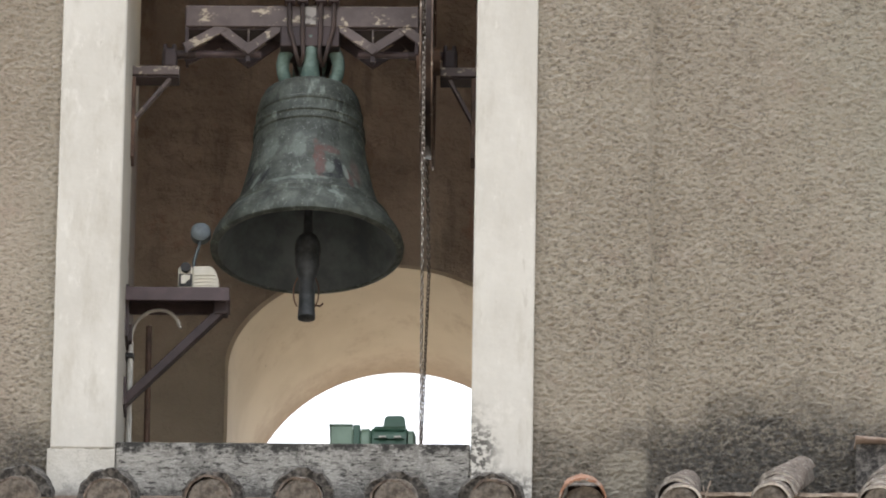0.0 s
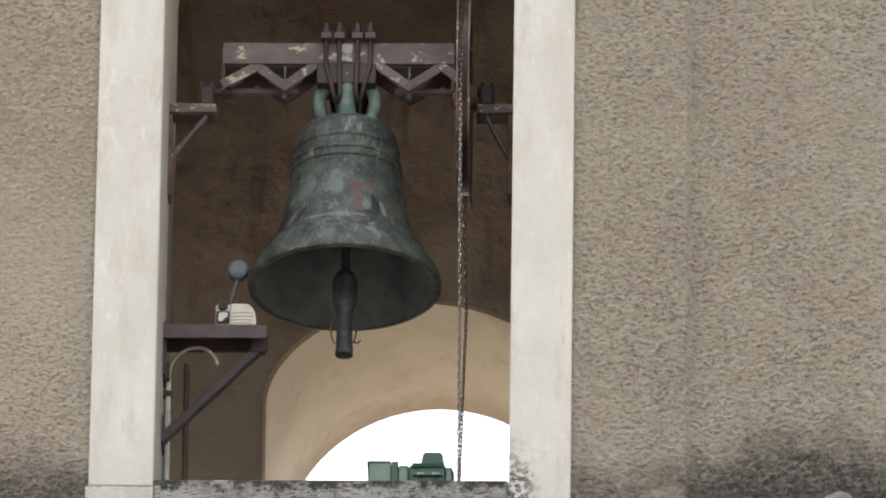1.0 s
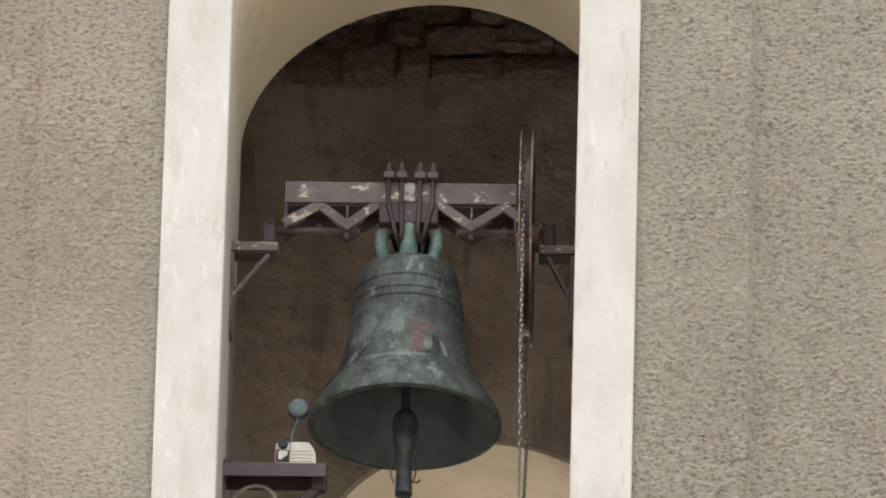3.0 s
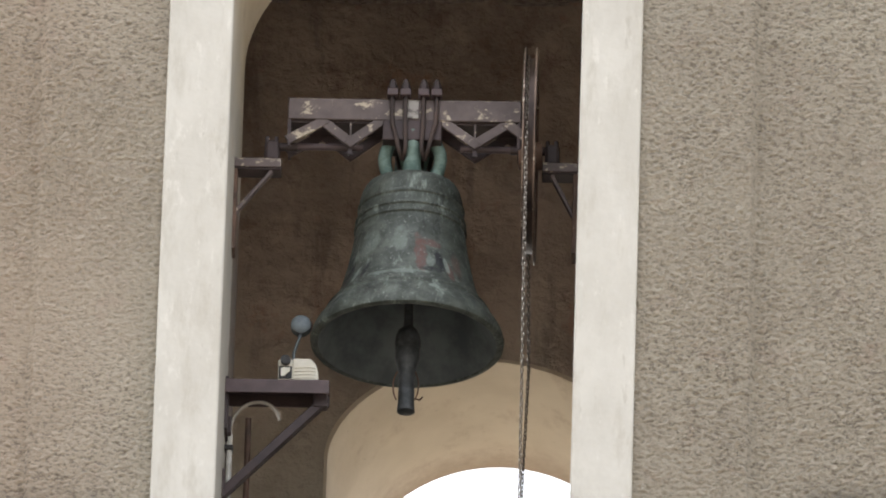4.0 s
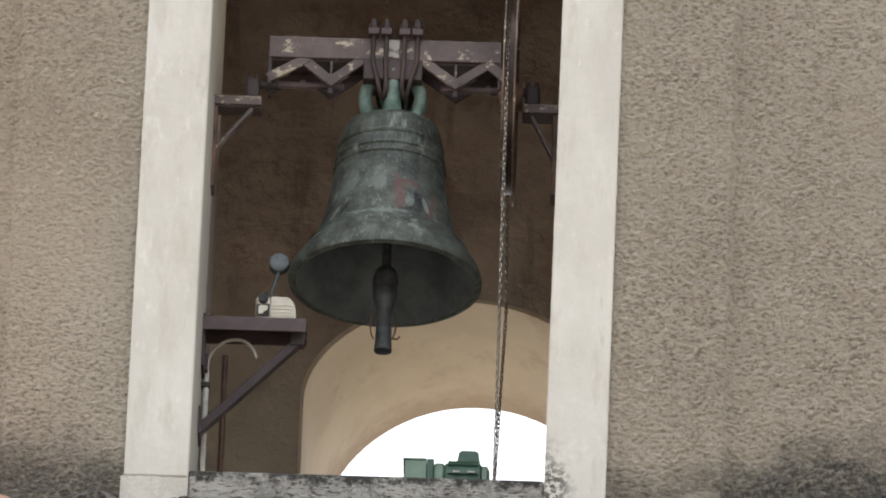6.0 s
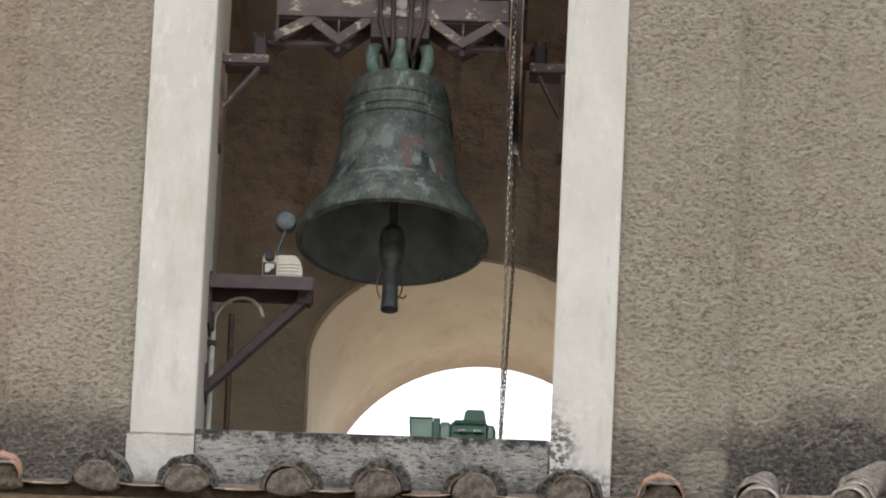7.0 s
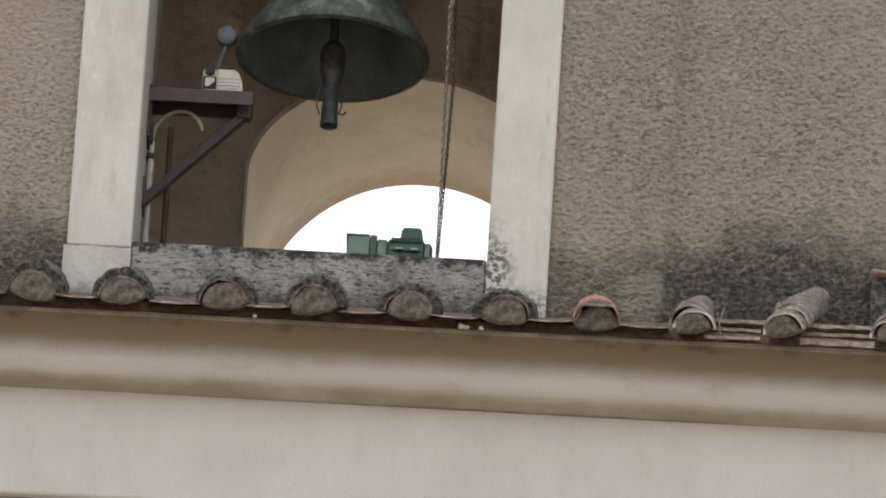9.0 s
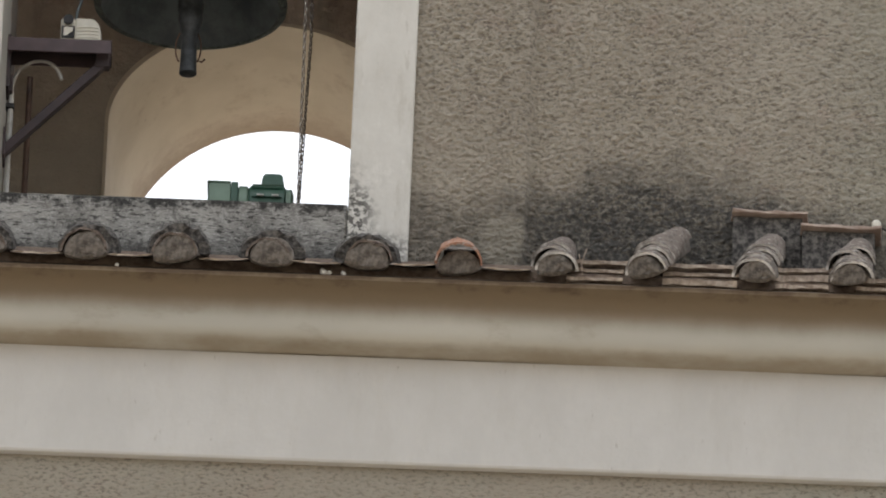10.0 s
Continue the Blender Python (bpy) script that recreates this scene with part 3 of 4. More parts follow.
def render_coat():
    """The thrown render as real relief: a fine sheet over the wall, open behind the white band."""
    x0, x1, z0, z1, step = -1.25, 2.25, 19.74, 22.86, 0.0037
    nx, nz = int((x1 - x0) / step), int((z1 - z0) / step)
    gx, gz = np.meshgrid(np.linspace(x0, x1, nx), np.linspace(z0, z1, nz), indexing="ij")
    tx, tz = gx + 0.3 * gz, gz * 1.25 - 0.25 * gx
    warp = 0.5 * lattice(tx * 20, tz * 20, 9)
    lumps = np.abs(2 * lattice(tx * 72 + warp, tz * 72 + warp, 1) - 1)
    small = np.abs(2 * lattice(tx * 128, tz * 128, 2) - 1)
    fine = lattice(tx * 170, tz * 170, 3)
    broad = lattice(gx * 9, gz * 9, 4)
    patch = 0.45 + 0.95 * lattice(gx * 2.3, gz * 1.6, 5)
    high = patch * (0.0064 * lumps + 0.0050 * small + 0.0022 * fine) + 0.004 * broad
    # the side fields lie a little behind the bay, with a hollow along its edges
    away = np.maximum(BAY_L - gx, gx - BAY_R) + 0.006 * (lattice(gz * 7, gx * 0 + 3.5, 6) - 0.5)
    fall = np.clip(away / 0.022, 0, 1)
    fall = fall * fall * (3 - 2 * fall)
    back = 0.026 * fall * (1 - 0.55 * np.clip((away - 0.02) / 0.22, 0, 1))
    y = 0.004 - high + back
    inside = (np.abs(gx) < 0.62) & (gz < 21.98) | ((gx / 0.63) ** 2 + ((gz - 21.98) / 0.57) ** 2 < 1) & (gz >= 21.98)
    keep = ~(inside[:-1, :-1] & inside[1:, 1:] & inside[1:, :-1] & inside[:-1, 1:])
    index = np.arange(nx * nz).reshape(nx, nz)
    quads = np.stack([index[:-1, :-1], index[1:, :-1], index[1:, 1:], index[:-1, 1:]], -1)[keep]
    used = np.unique(quads)
    remap = np.zeros(nx * nz, int)
    remap[used] = np.arange(len(used))
    verts = np.stack([gx.ravel(), y.ravel(), gz.ravel()], 1)[used]
    me = bpy.data.meshes.new("wall_front_render")
    me.vertices.add(len(verts))
    me.vertices.foreach_set("co", verts.ravel())
    me.loops.add(quads.size)
    me.loops.foreach_set("vertex_index", remap[quads].ravel())
    me.polygons.add(len(quads))
    me.polygons.foreach_set("loop_start", np.arange(0, quads.size, 4))
    me.update(calc_edges=True)
    me.polygons.foreach_set("use_smooth", np.ones(len(quads), bool))
    me.materials.append(ROUGHCAST)
    tagged(new("wall_front_render", me), "coarse tan roughcast render thrown on the wall", "wall", "", "structure")


render_coat()

# raking moulding high on the wall
rake = slab([(1.18, 22.755), (1.18, 22.96), (2.75, 22.02), (2.75, 21.815)], [], -0.012, 0.034)
bmesh.ops.bevel(rake, geom=[e for e in rake.edges if all(v.co.y < 0 for v in e.verts)], offset=0.004, segments=2, affect="EDGES", profile=0.5)
setting("trim_raking_moulding", rake, WHITE, "white raking moulding on the tower wall", "moulding")


def run_profile(pts, x0, x1, wob=0.003):
    """A moulding: a closed outline in y and z drawn along x, slightly uneven."""
    bm = bmesh.new()
    n = 48
    rings = []
    for i in range(n + 1):
        x = x0 + (x1 - x0) * i / n
        rings.append([bm.verts.new((x, y + wob * noise.noise((x * 1.3, k * 0.2, 0)), z + wob * noise.noise((x * 1.1, k * 0.2, 5)))) for k, (y, z) in enumerate(pts)])
    for u, w in zip(rings, rings[1:]):
        for j in range(len(pts)):
            k = (j + 1) % len(pts)
            bm.faces.new((u[j], u[k], w[k], w[j]))
    bm.faces.new(rings[0])
    bm.faces.new(rings[-1][::-1])
    return bm


CORNICE_LINE = [(-0.001, 19.78), (-0.262, 19.652), (-0.274, 19.643), (-0.270, 19.633), (-0.235, 19.630), (-0.216, 19.622), (-0.202, 19.608), (-0.191, 19.590), (-0.183, 19.568),
                (-0.177, 19.545), (-0.172, 19.525), (-0.163, 19.509), (-0.148, 19.498), (-0.120, 19.493), (-0.060, 19.492), (-0.001, 19.492)]
setting("trim_cornice", run_profile(CORNICE_LINE, LEFT, RIGHT), CORNICE, "ochre painted moulded cornice under the tiles, soffit shade and drip stains in its colour", "cornice", True)
setting("trim_fascia", run_profile([(-0.001, 19.492), (-0.065, 19.490), (-0.031, 19.182), (-0.027, 19.176), (-0.001, 19.176)], LEFT, RIGHT), FASCIA,
        "off-white painted flat band below the cornice", "fascia")


# ---- bell hung in the opening ----
AXIS = (0.021, 0.45)
MOUTH = 20.850


def bell():
    cx, cy = AXIS
    ob = base("bell", (cx, cy, MOUTH), "green-black patinated bronze bell with reddish marks, hung in the opening", "bell")
    out = [(0.262, 0.000), (0.272, 0.004), (0.274, 0.014), (0.270, 0.033), (0.261, 0.053), (0.246, 0.076), (0.233, 0.095), (0.234, 0.102), (0.226, 0.105), (0.219, 0.116), (0.217, 0.123),
           (0.210, 0.126), (0.203, 0.143), (0.192, 0.173), (0.183, 0.209), (0.175, 0.250), (0.168, 0.296), (0.163, 0.337), (0.160, 0.359), (0.165, 0.363), (0.165, 0.369), (0.158, 0.373),
           (0.158, 0.386), (0.163, 0.390), (0.162, 0.396), (0.155, 0.400), (0.153, 0.428), (0.157, 0.432), (0.157, 0.439), (0.151, 0.443), (0.150, 0.459), (0.151, 0.465), (0.149, 0.471),
           (0.144, 0.490), (0.135, 0.507), (0.120, 0.516), (0.096, 0.523), (0.070, 0.528), (0.040, 0.531), (0.005, 0.532)]
    ins = [(0.005, 0.505), (0.090, 0.490), (0.120, 0.464), (0.134, 0.408), (0.140, 0.326), (0.152, 0.245), (0.170, 0.168), (0.196, 0.107), (0.226, 0.056), (0.244, 0.022), (0.252, 0.002)]
    flare = lambda p: (p[0] * (1 + 0.034 * max(0.0, 1 - p[1] / 0.22) + 0.03 * math.exp(-((p[1] - 0.21) / 0.09) ** 2)), p[1])
    bm = lathe([flare(p) for p in ins + [(0.255, 0.0)] + out], cx, cy, MOUTH, 96)
    body = part("bell_body", bm, BRONZE, ob, "", True)
    body.data.materials.append(BRONZE_IN)
    for i, f in enumerate(body.data.polygons):
        if i < 96 * (len(ins) - 1) or len(f.vertices) > 4 and f.center.z < 0.52:
            f.material_index = 1
    top = MOUTH + 0.530
    part("crown_boss", lathe([(0.032, -0.01), (0.028, 0.03), (0.024, 0.07), (0.024, 0.140), (0.026, 0.154), (0.022, 0.168), (0.010, 0.174)], cx, cy - 0.03, top, 20), VERDIGRIS, ob, "pale green crown post", True)
    for sx, sy in ((-1, 0.0), (1, 0.0), (-0.45, 1), (0.45, 1)):
        foot = Vector((cx + sx * 0.055, cy + sy * 0.06, top - 0.012))
        pts = [foot, foot + Vector((sx * 0.022, sy * 0.02, 0.06)), foot + Vector((sx * 0.026, sy * 0.022, 0.104)), foot + Vector((sx * 0.012, sy * 0.01, 0.142)), foot + Vector((-sx * 0.014, -sy * 0.01, 0.158)), foot + Vector((-sx * 0.040, -sy * 0.03, 0.154))]
        part("crown_loop", tube(smooth_line(pts, 4), 0.0195, 12), VERDIGRIS, ob, "pale green crown loop", True)
    clap = part("clapper", lathe([(0.010, 0.30), (0.013, 0.10), (0.015, 0.03), (0.030, 0.005), (0.036, -0.025), (0.036, -0.055), (0.028, -0.085), (0.022, -0.100), (0.024, -0.19), (0.026, -0.225), (0.018, -0.228)], cx + 0.002, cy, MOUTH + 0.008, 24), IRON, ob, "dark steel clapper", True)
    part("clapper_ball", lathe([(0.016, 0.050), (0.030, 0.036), (0.037, 0.016), (0.0385, -0.005), (0.0365, -0.022)], cx + 0.002, cy, MOUTH + 0.008, 24), IRON, clap, "dark swelling of the clapper", True)
    part("clapper_hanger", tube([(cx, cy, MOUTH + 0.28), (cx, cy, MOUTH + 0.50)], 0.012, 8), RUST, ob)
    z = MOUTH - 0.09
    for sx in (-1, 1):
        wire = [(cx + sx * 0.026, cy, z + 0.004), (cx + sx * 0.036, cy - 0.008, z - 0.03), (cx + sx * 0.035, cy - 0.01, z - 0.07), (cx + sx * 0.026, cy - 0.012, z - 0.095)]
        part("wire_loop", tube(smooth_line(wire, 4), 0.0024, 6), RUST, clap, "thin bent wire beside the clapper", True)
    part("wire_end", tube([(cx + 0.028, cy - 0.012, z - 0.09), (cx + 0.042, cy - 0.02, z - 0.098), (cx + 0.05, cy - 0.02, z - 0.088)], 0.0028, 6), RUST, clap)


def smooth_line(pts, k):
    """A smooth line through points."""
    pts = [Vector(p) for p in pts]
    out = []
    for i in range(len(pts) - 1):
        a, b, c, d = pts[max(i - 1, 0)], pts[i], pts[i + 1], pts[min(i + 2, len(pts) - 1)]
        for j in range(k):
            t = j / k
            out.append(0.5 * (2 * b + (c - a) * t + (2 * a - 5 * b + 4 * c - d) * t * t + (3 * b - a - 3 * c + d) * t ** 3))
    return out + [pts[-1]]


bell()


def headstock():
    ob = base("headstock", (0.0, 0.45, 21.5), "worn purple-grey steel truss headstock with bare patches", "headstock")
    y0, y1 = 0.40, 0.50
    x0, x1 = -0.347, 0.337
    part("top_beam", box(x0, x1, y0, y1, 21.566, 21.636, 0.003), STEEL, ob)
    # added plate: the beam's underside shade put into a dark colour
    part("beam_shade_plate", box(x0 + 0.01, x1 - 0.01, y0 + 0.012, y1 - 0.002, 21.560, 21.5655, 0.001), STEELDARK, ob, "dark plate added under the beam, shade put into its colour")
    # rear truss repeats the front in darker paint: its shade put into colour
    for y, mat in ((y0 + 0.0075, STEEL), (y1 - 0.0075, STEELDARK)):
        for line in (((-0.338, 21.504), (-0.243, 21.562), (-0.162, 21.494), (-0.078, 21.562)), ((0.114, 21.562), (0.203, 21.494), (0.298, 21.562), (0.350, 21.520))):
            for i, (p, q) in enumerate(zip(line, line[1:])):
                yy = y + 0.0018 * (i % 2)
                part("diagonal", bar((p[0], yy, p[1]), (q[0], yy, q[1]), 0.030, 0.009), mat, ob)
        for xv in (-0.162, 0.203):
            part("post", bar((xv, y + 0.006, 21.505), (xv, y + 0.006, 21.562), 0.007, 0.006), STEEL, ob)
            if y < 0.45:
                part("gusset", box(xv - 0.007, xv + 0.007, y + 0.005, y + 0.012, 21.456, 21.484, 0.001), STEELDARK, ob)
        for xe in (x0 + 0.005, x1 - 0.005):
            part("end_post", box(xe - 0.005, xe + 0.005, y - 0.004, y + 0.004, 21.478, 21.566, 0.001), STEELDARK, ob)
    for xa, xb in ((x0, -0.125), (0.160, x1)):
        part("bottom_bar", tube([(xa, 0.45, 21.499), (xb, 0.45, 21.499)], 0.0105, 10), MAROON, ob, "", True)
    part("seat_block", box(-0.068, 0.105, 0.395, 0.505, 21.499, 21.565, 0.004), STEELDARK, ob, "dark packing block over the bell crown")
    part("bare_plate", box(-0.004, 0.036, 0.3955, 0.3995, 21.571, 21.631, 0.001), BARE, ob, "pale patch of worn bare metal")
    # hanger straps over the beam, tied into the crown
    for cx in (-0.021, 0.070):
        for dx, y in ((-0.020, 0.388), (0.018, 0.388), (-0.020, 0.512), (0.018, 0.512)):
            bend = 0.012 if cx < 0 else -0.012
            part("strap_block", box(cx + dx - 0.0165, cx + dx + 0.0165, y - 0.016, y + 0.016, 21.637, 21.659, 0.003), MAROON, ob)
            part("strap", tube(smooth_line([(cx + dx, y, 21.694), (cx + dx, y, 21.564), (cx + dx * 0.75 + bend * 0.5, y, 21.514), (cx + dx * 0.5 + bend, y, 21.464), (cx + bend, y + (0.02 if y < 0.45 else -0.02), 21.439)], 4), 0.0068, 8), STRAP, ob, "", True)
            part("nut", lathe([(0.013, 0.0), (0.0145, 0.002), (0.0145, 0.014), (0.012, 0.016)], cx + dx, y, 21.6595, 6), STEELDARK, ob)
            part("nut", lathe([(0.010, 0.0), (0.011, 0.002), (0.011, 0.010), (0.009, 0.012)], cx + dx, y, 21.676, 6), STEELDARK, ob)
    for xa, xb in ((-0.405, x0 + 0.03), (x1 - 0.03, 0.445)):
        part("axle", tube([(xa, 0.45, 21.497), (xb, 0.45, 21.497)], 0.013, 14), STEELDARK, ob, "", True)


headstock()


def bearing(sx):
    """Wall bracket with a strut and a bearing block on its end."""
    x_wall, x_end = (-0.507, -0.362) if sx < 0 else (0.511, 0.402)
    lo, hi = min(x_wall, x_end), max(x_wall, x_end)
    ob = base("bearing_bracket", ((lo + hi) / 2, 0.45, 21.42), "worn steel wall bracket carrying the bell's bearing", "bracket", "bearing brackets")
    part("arm", box(lo, hi, 0.412, 0.476, 21.411, 21.441, 0.003), STEEL, ob)
    # added dark plate: shade on the arm's underside put into colour
    part("arm_shade_plate", box(lo, hi, 0.418, 0.474, 21.405, 21.4105, 0.002), STEELDARK, ob)
    part("strut", bar((x_end - sx * -0.03 + (0.0), 0.43, 21.400) if sx < 0 else (x_end + 0.03, 0.43, 21.400), (x_wall - sx * 0.012, 0.43, 21.264), 0.012, 0.02), STEEL, ob)
    part("wall_plate", box(*sorted((x_wall, x_wall + sx * -0.018)), 0.41, 0.48, 21.140, 21.404, 0.003), RUST, ob)
    xc = -0.392 if sx < 0 else 0.430
    blk = part("bearing_block", box(xc - 0.022, xc + 0.022, 0.425, 0.475, 21.4415, 21.510, 0.010), STEELDARK, ob)
    for dx in (-0.014, 0.012):
        part("bolt", lathe([(0.006, 0.0), (0.0065, 0.018), (0.004, 0.020)], xc + dx, 0.44, 21.506, 6), STEELDARK, blk)


bearing(-1)
bearing(1)


def rope_wheel():
    cx, cy, cz, r = 0.366, 0.45, 21.480, 0.320
    ob = base("ringing_pulley", (cx, cy, cz), "rusty grooved steel wheel of the ringing gear", "wheel")
    for x0, x1 in ((-0.021, -0.0145), (0.0125, 0.019)):
        part("rim", lathe([(r - 0.05, x0), (r - 0.002, x0), (r, x0 + 0.002), (r, x1 - 0.002), (r - 0.002, x1), (r - 0.05, x1), (r - 0.052, x1 - 0.002), (r - 0.052, x0 + 0.002), (r - 0.05, x0)][0:8] + [(r - 0.0501, x0)], cx, cy, cz, 80, axis="X"), RIM, ob, "", True)
    part("groove", lathe([(r - 0.045, -0.014), (r - 0.03, -0.014), (r - 0.034, 0.0), (r - 0.03, 0.012), (r - 0.045, 0.012), (r - 0.0452, -0.0139)], cx, cy, cz, 80, axis="X"), STRAP, ob, "", True)
    for k in range(4):
        a = k * math.pi / 2 + 0.4
        d = Vector((0, math.cos(a), math.sin(a)))
        part("spoke", tube([Vector((cx, cy, cz)) + d * 0.03, Vector((cx, cy, cz)) + d * (r - 0.04)], 0.012, 10), RUST, ob, "", True)
    part("hub", lathe([(0.04, -0.035), (0.042, -0.03), (0.042, 0.03), (0.04, 0.035)], cx, cy, cz, 24, axis="X"), RUST, ob, "", True)


rope_wheel()


# ---- striker shelf ----
def shelf():
    ob = base("steel_shelf", (-0.35, 0.45, 20.7), "dark maroon steel channel shelf on a diagonal brace", "shelf")
    part("top_flange", box(-0.507, -0.199, 0.36, 0.445, 20.676, 20.684, 0.002), STEELDARK, ob)
    part("front_flange", box(-0.507, -0.199, 0.354, 0.3595, 20.640, 20.684, 0.002), MAROON, ob, "purple-brown painted front edge")
    part("back_flange", box(-0.507, -0.199, 0.4455, 0.451, 20.640, 20.684, 0.002), STEELDARK, ob)
    part("end_lug", box(-0.245, -0.203, 0.39, 0.425, 20.616, 20.675, 0.004), STEELDARK, ob)
    part("brace", bar((-0.215, 0.41, 20.640), (-0.497, 0.41, 20.338), 0.027, 0.030), STEELDARK, ob)
    part("wall_plate", box(-0.507, -0.491, 0.37, 0.46, 20.53, 20.70, 0.002), STEELDARK, ob)
    part("foot_plate", box(-0.507, -0.493, 0.37, 0.46, 20.31, 20.40, 0.002), STEELDARK, ob)


shelf()


def striker():
    x0, x1, z = -0.350, -0.232, 20.684
    ob = base("striker_box", ((x0 + x1) / 2, 0.44, z), "cream plastic electric bell striker with a round hammer", "striker")
    part("foot_plate", box(x0 - 0.004, x1 + 0.002, 0.372, 0.448, z, z + 0.008, 0.002), PLASTIC, ob)
    part("housing", box(x0, x0 + 0.042, 0.38, 0.445, z + 0.008, z + 0.080, 0.006), PLASTIC, ob)
    prof = [(x0 + 0.042, z + 0.008), (x0 + 0.042, z + 0.083), (x0 + 0.095, z + 0.083), (x0 + 0.110, z + 0.066), (x0 + 0.118, z + 0.038), (x0 + 0.118, z + 0.008)]
    body = slab(prof, [], 0.382, 0.445)
    bmesh.ops.bevel(body, geom=[e for e in body.edges if e.calc_length() > 0.02], offset=0.004, segments=2, affect="EDGES", profile=0.5)
    part("cover", body, PLASTIC, ob)
    for k in range(4):
        zz = z + 0.018 + k * 0.011
        part("rib", tube(smooth_line([(x0 + 0.046, 0.3815, zz), (x0 + 0.085, 0.380, zz + 0.002), (x0 + 0.110, 0.381, zz)], 4), 0.0024, 6), PLASTIC, ob)
    part("screw_cap", lathe([(0.008, 0.0), (0.008, 0.004), (0.005, 0.006)], x0 + 0.082, 0.415, z + 0.0835, 12), PLASTIC, ob)
    knob = part("knob", lathe([(0.0145, 0.0), (0.0145, 0.012), (0.012, 0.016)], x0 + 0.022, 0.363, z + 0.070, 20, axis="Y"), BLACK, ob, "black round knob", True)
    part("knob_cap", lathe([(0.007, 0.0), (0.008, 0.008), (0.004, 0.012)], x0 + 0.022, 0.40, z + 0.081, 12), BLACK, knob)
    lab = part("label_plate", box(x0 + 0.003, x0 + 0.041, 0.3765, 0.3795, z + 0.014, z + 0.054, 0.001), BLACK, ob, "black label plate with a white panel")
    part("label_panel", slab([(x0 + 0.009, z + 0.021), (x0 + 0.009, z + 0.046), (x0 + 0.016, z + 0.050), (x0 + 0.036, z + 0.048), (x0 + 0.035, z + 0.036), (x0 + 0.026, z + 0.029), (x0 + 0.020, z + 0.021)], [], 0.3735, 0.3764), PLASTIC, lab)
    arm = part("hammer_arm", tube([(x0 + 0.040, 0.43, z + 0.05), (x0 + 0.043, 0.44, z + 0.130), (x0 + 0.060, 0.465, z + 0.205)], 0.0045, 8), HAMMER, ob, "thin steel hammer arm", True)
    part("hammer_head", lathe([(0.022, -0.018), (0.029, -0.014), (0.030, 0.012), (0.026, 0.018)], x0 + 0.060, 0.468, z + 0.232, 32, axis="Y"), HAMMER, arm, "round blue-grey hammer head", True)


striker()


def conduit():
    ob = base("cable_conduit", (-0.49, 0.45, 20.2), "dirty white cable conduit with a loose grey cable arc", "conduit")
    part("pipe", tube([(-0.486, 0.46, 20.0), (-0.486, 0.46, 20.555)], 0.0085, 12), PIPE, ob, "", True)
    arc = smooth_line([(-0.486, 0.46, 20.545), (-0.482, 0.455, 20.590), (-0.462, 0.45, 20.628), (-0.425, 0.445, 20.650), (-0.385, 0.44, 20.648), (-0.355, 0.44, 20.625), (-0.342, 0.44, 20.592)], 5)
    part("cable", tube(arc, 0.0052, 8), PIPE, ob, "grey cable bent in an arc", True)
    part("clip", box(-0.506, -0.475, 0.444, 0.476, 20.50, 20.515, 0.003), BLACK, ob)
    part("junction", box(-0.5065, -0.482, 0.43, 0.49, 20.545, 20.60, 0.004), STEELDARK, ob)


conduit()


# ---- ringing motor on the sill ----
def motor():
    ob = base("ringing_motor", (0.22, 0.45, 20.0), "green enamelled electric ringing motor standing on the sill", "motor")
    part("base_plate", box(0.09, 0.36, 0.34, 0.56, 20.0, 20.03, 0.003), STEELDARK, ob)
    part("gear_case", box(0.102, 0.166, 0.38, 0.52, 20.03, 20.2495, 0.004), GREENLIGHT, ob, "pale faded green gear case")
    part("gear_lid", box(0.097, 0.1655, 0.378, 0.522, 20.250, 20.255, 0.0015), GREENLIGHT, ob, "pale green overhanging lid")
    part("end_plate", box(0.1665, 0.187, 0.378, 0.522, 20.04, 20.254, 0.004), GREEN, ob)
    part("neck", lathe([(0.074, 0.1872), (0.080, 0.190), (0.080, 0.212), (0.074, 0.2168)], 0.0, 0.45, 20.186, 32, axis="X"), GREENLIGHT, ob, "", True)
    body = part("motor_body", lathe([(0.076, 0.217), (0.084, 0.222), (0.084, 0.320), (0.076, 0.325)], 0.0, 0.45, 20.183, 40, axis="X"), GREEN, ob, "", True)
    for k in range(14):
        a = 2 * math.pi * k / 14
        m = Matrix.Translation((0.271, 0.45, 20.183)) @ Matrix.Rotation(a, 4, "X")
        part("cooling_fin", box(-0.044, 0.044, -0.0022, 0.0022, 0.080, 0.090, 0.0, None, m), GREEN, body)
    part("fan_cover", lathe([(0.080, 0.3255), (0.080, 0.340), (0.066, 0.347)], 0.0, 0.45, 20.180, 36, axis="X"), GREENLIGHT, ob, "", True)
    top = slab([(0.250, 20.255), (0.256, 20.295), (0.264, 20.303), (0.306, 20.303), (0.314, 20.295), (0.320, 20.255)], [], 0.42, 0.48)
    part("terminal_box", top, GREEN, ob)
    for x in (0.242, 0.285):
        part("type_mark", box(x, x + 0.020, 0.3525, 0.3600, 20.200, 20.2045), PIPE, body)


motor()


# ---- chain from the wheel to the motor ----
def link_mesh():
    w, l, r = 0.0041, 0.0063, 0.0019
    pts = []
    for k in range(12):
        a = 2 * math.pi * k / 12
        pts.append((math.cos(a) * w, 0, math.sin(a) * w + math.copysign(l, math.sin(a) if abs(math.sin(a)) > 1e-6 else 1)))
    return mesh_of("link", tube(pts, r, 5, closed=True), GALV, True)


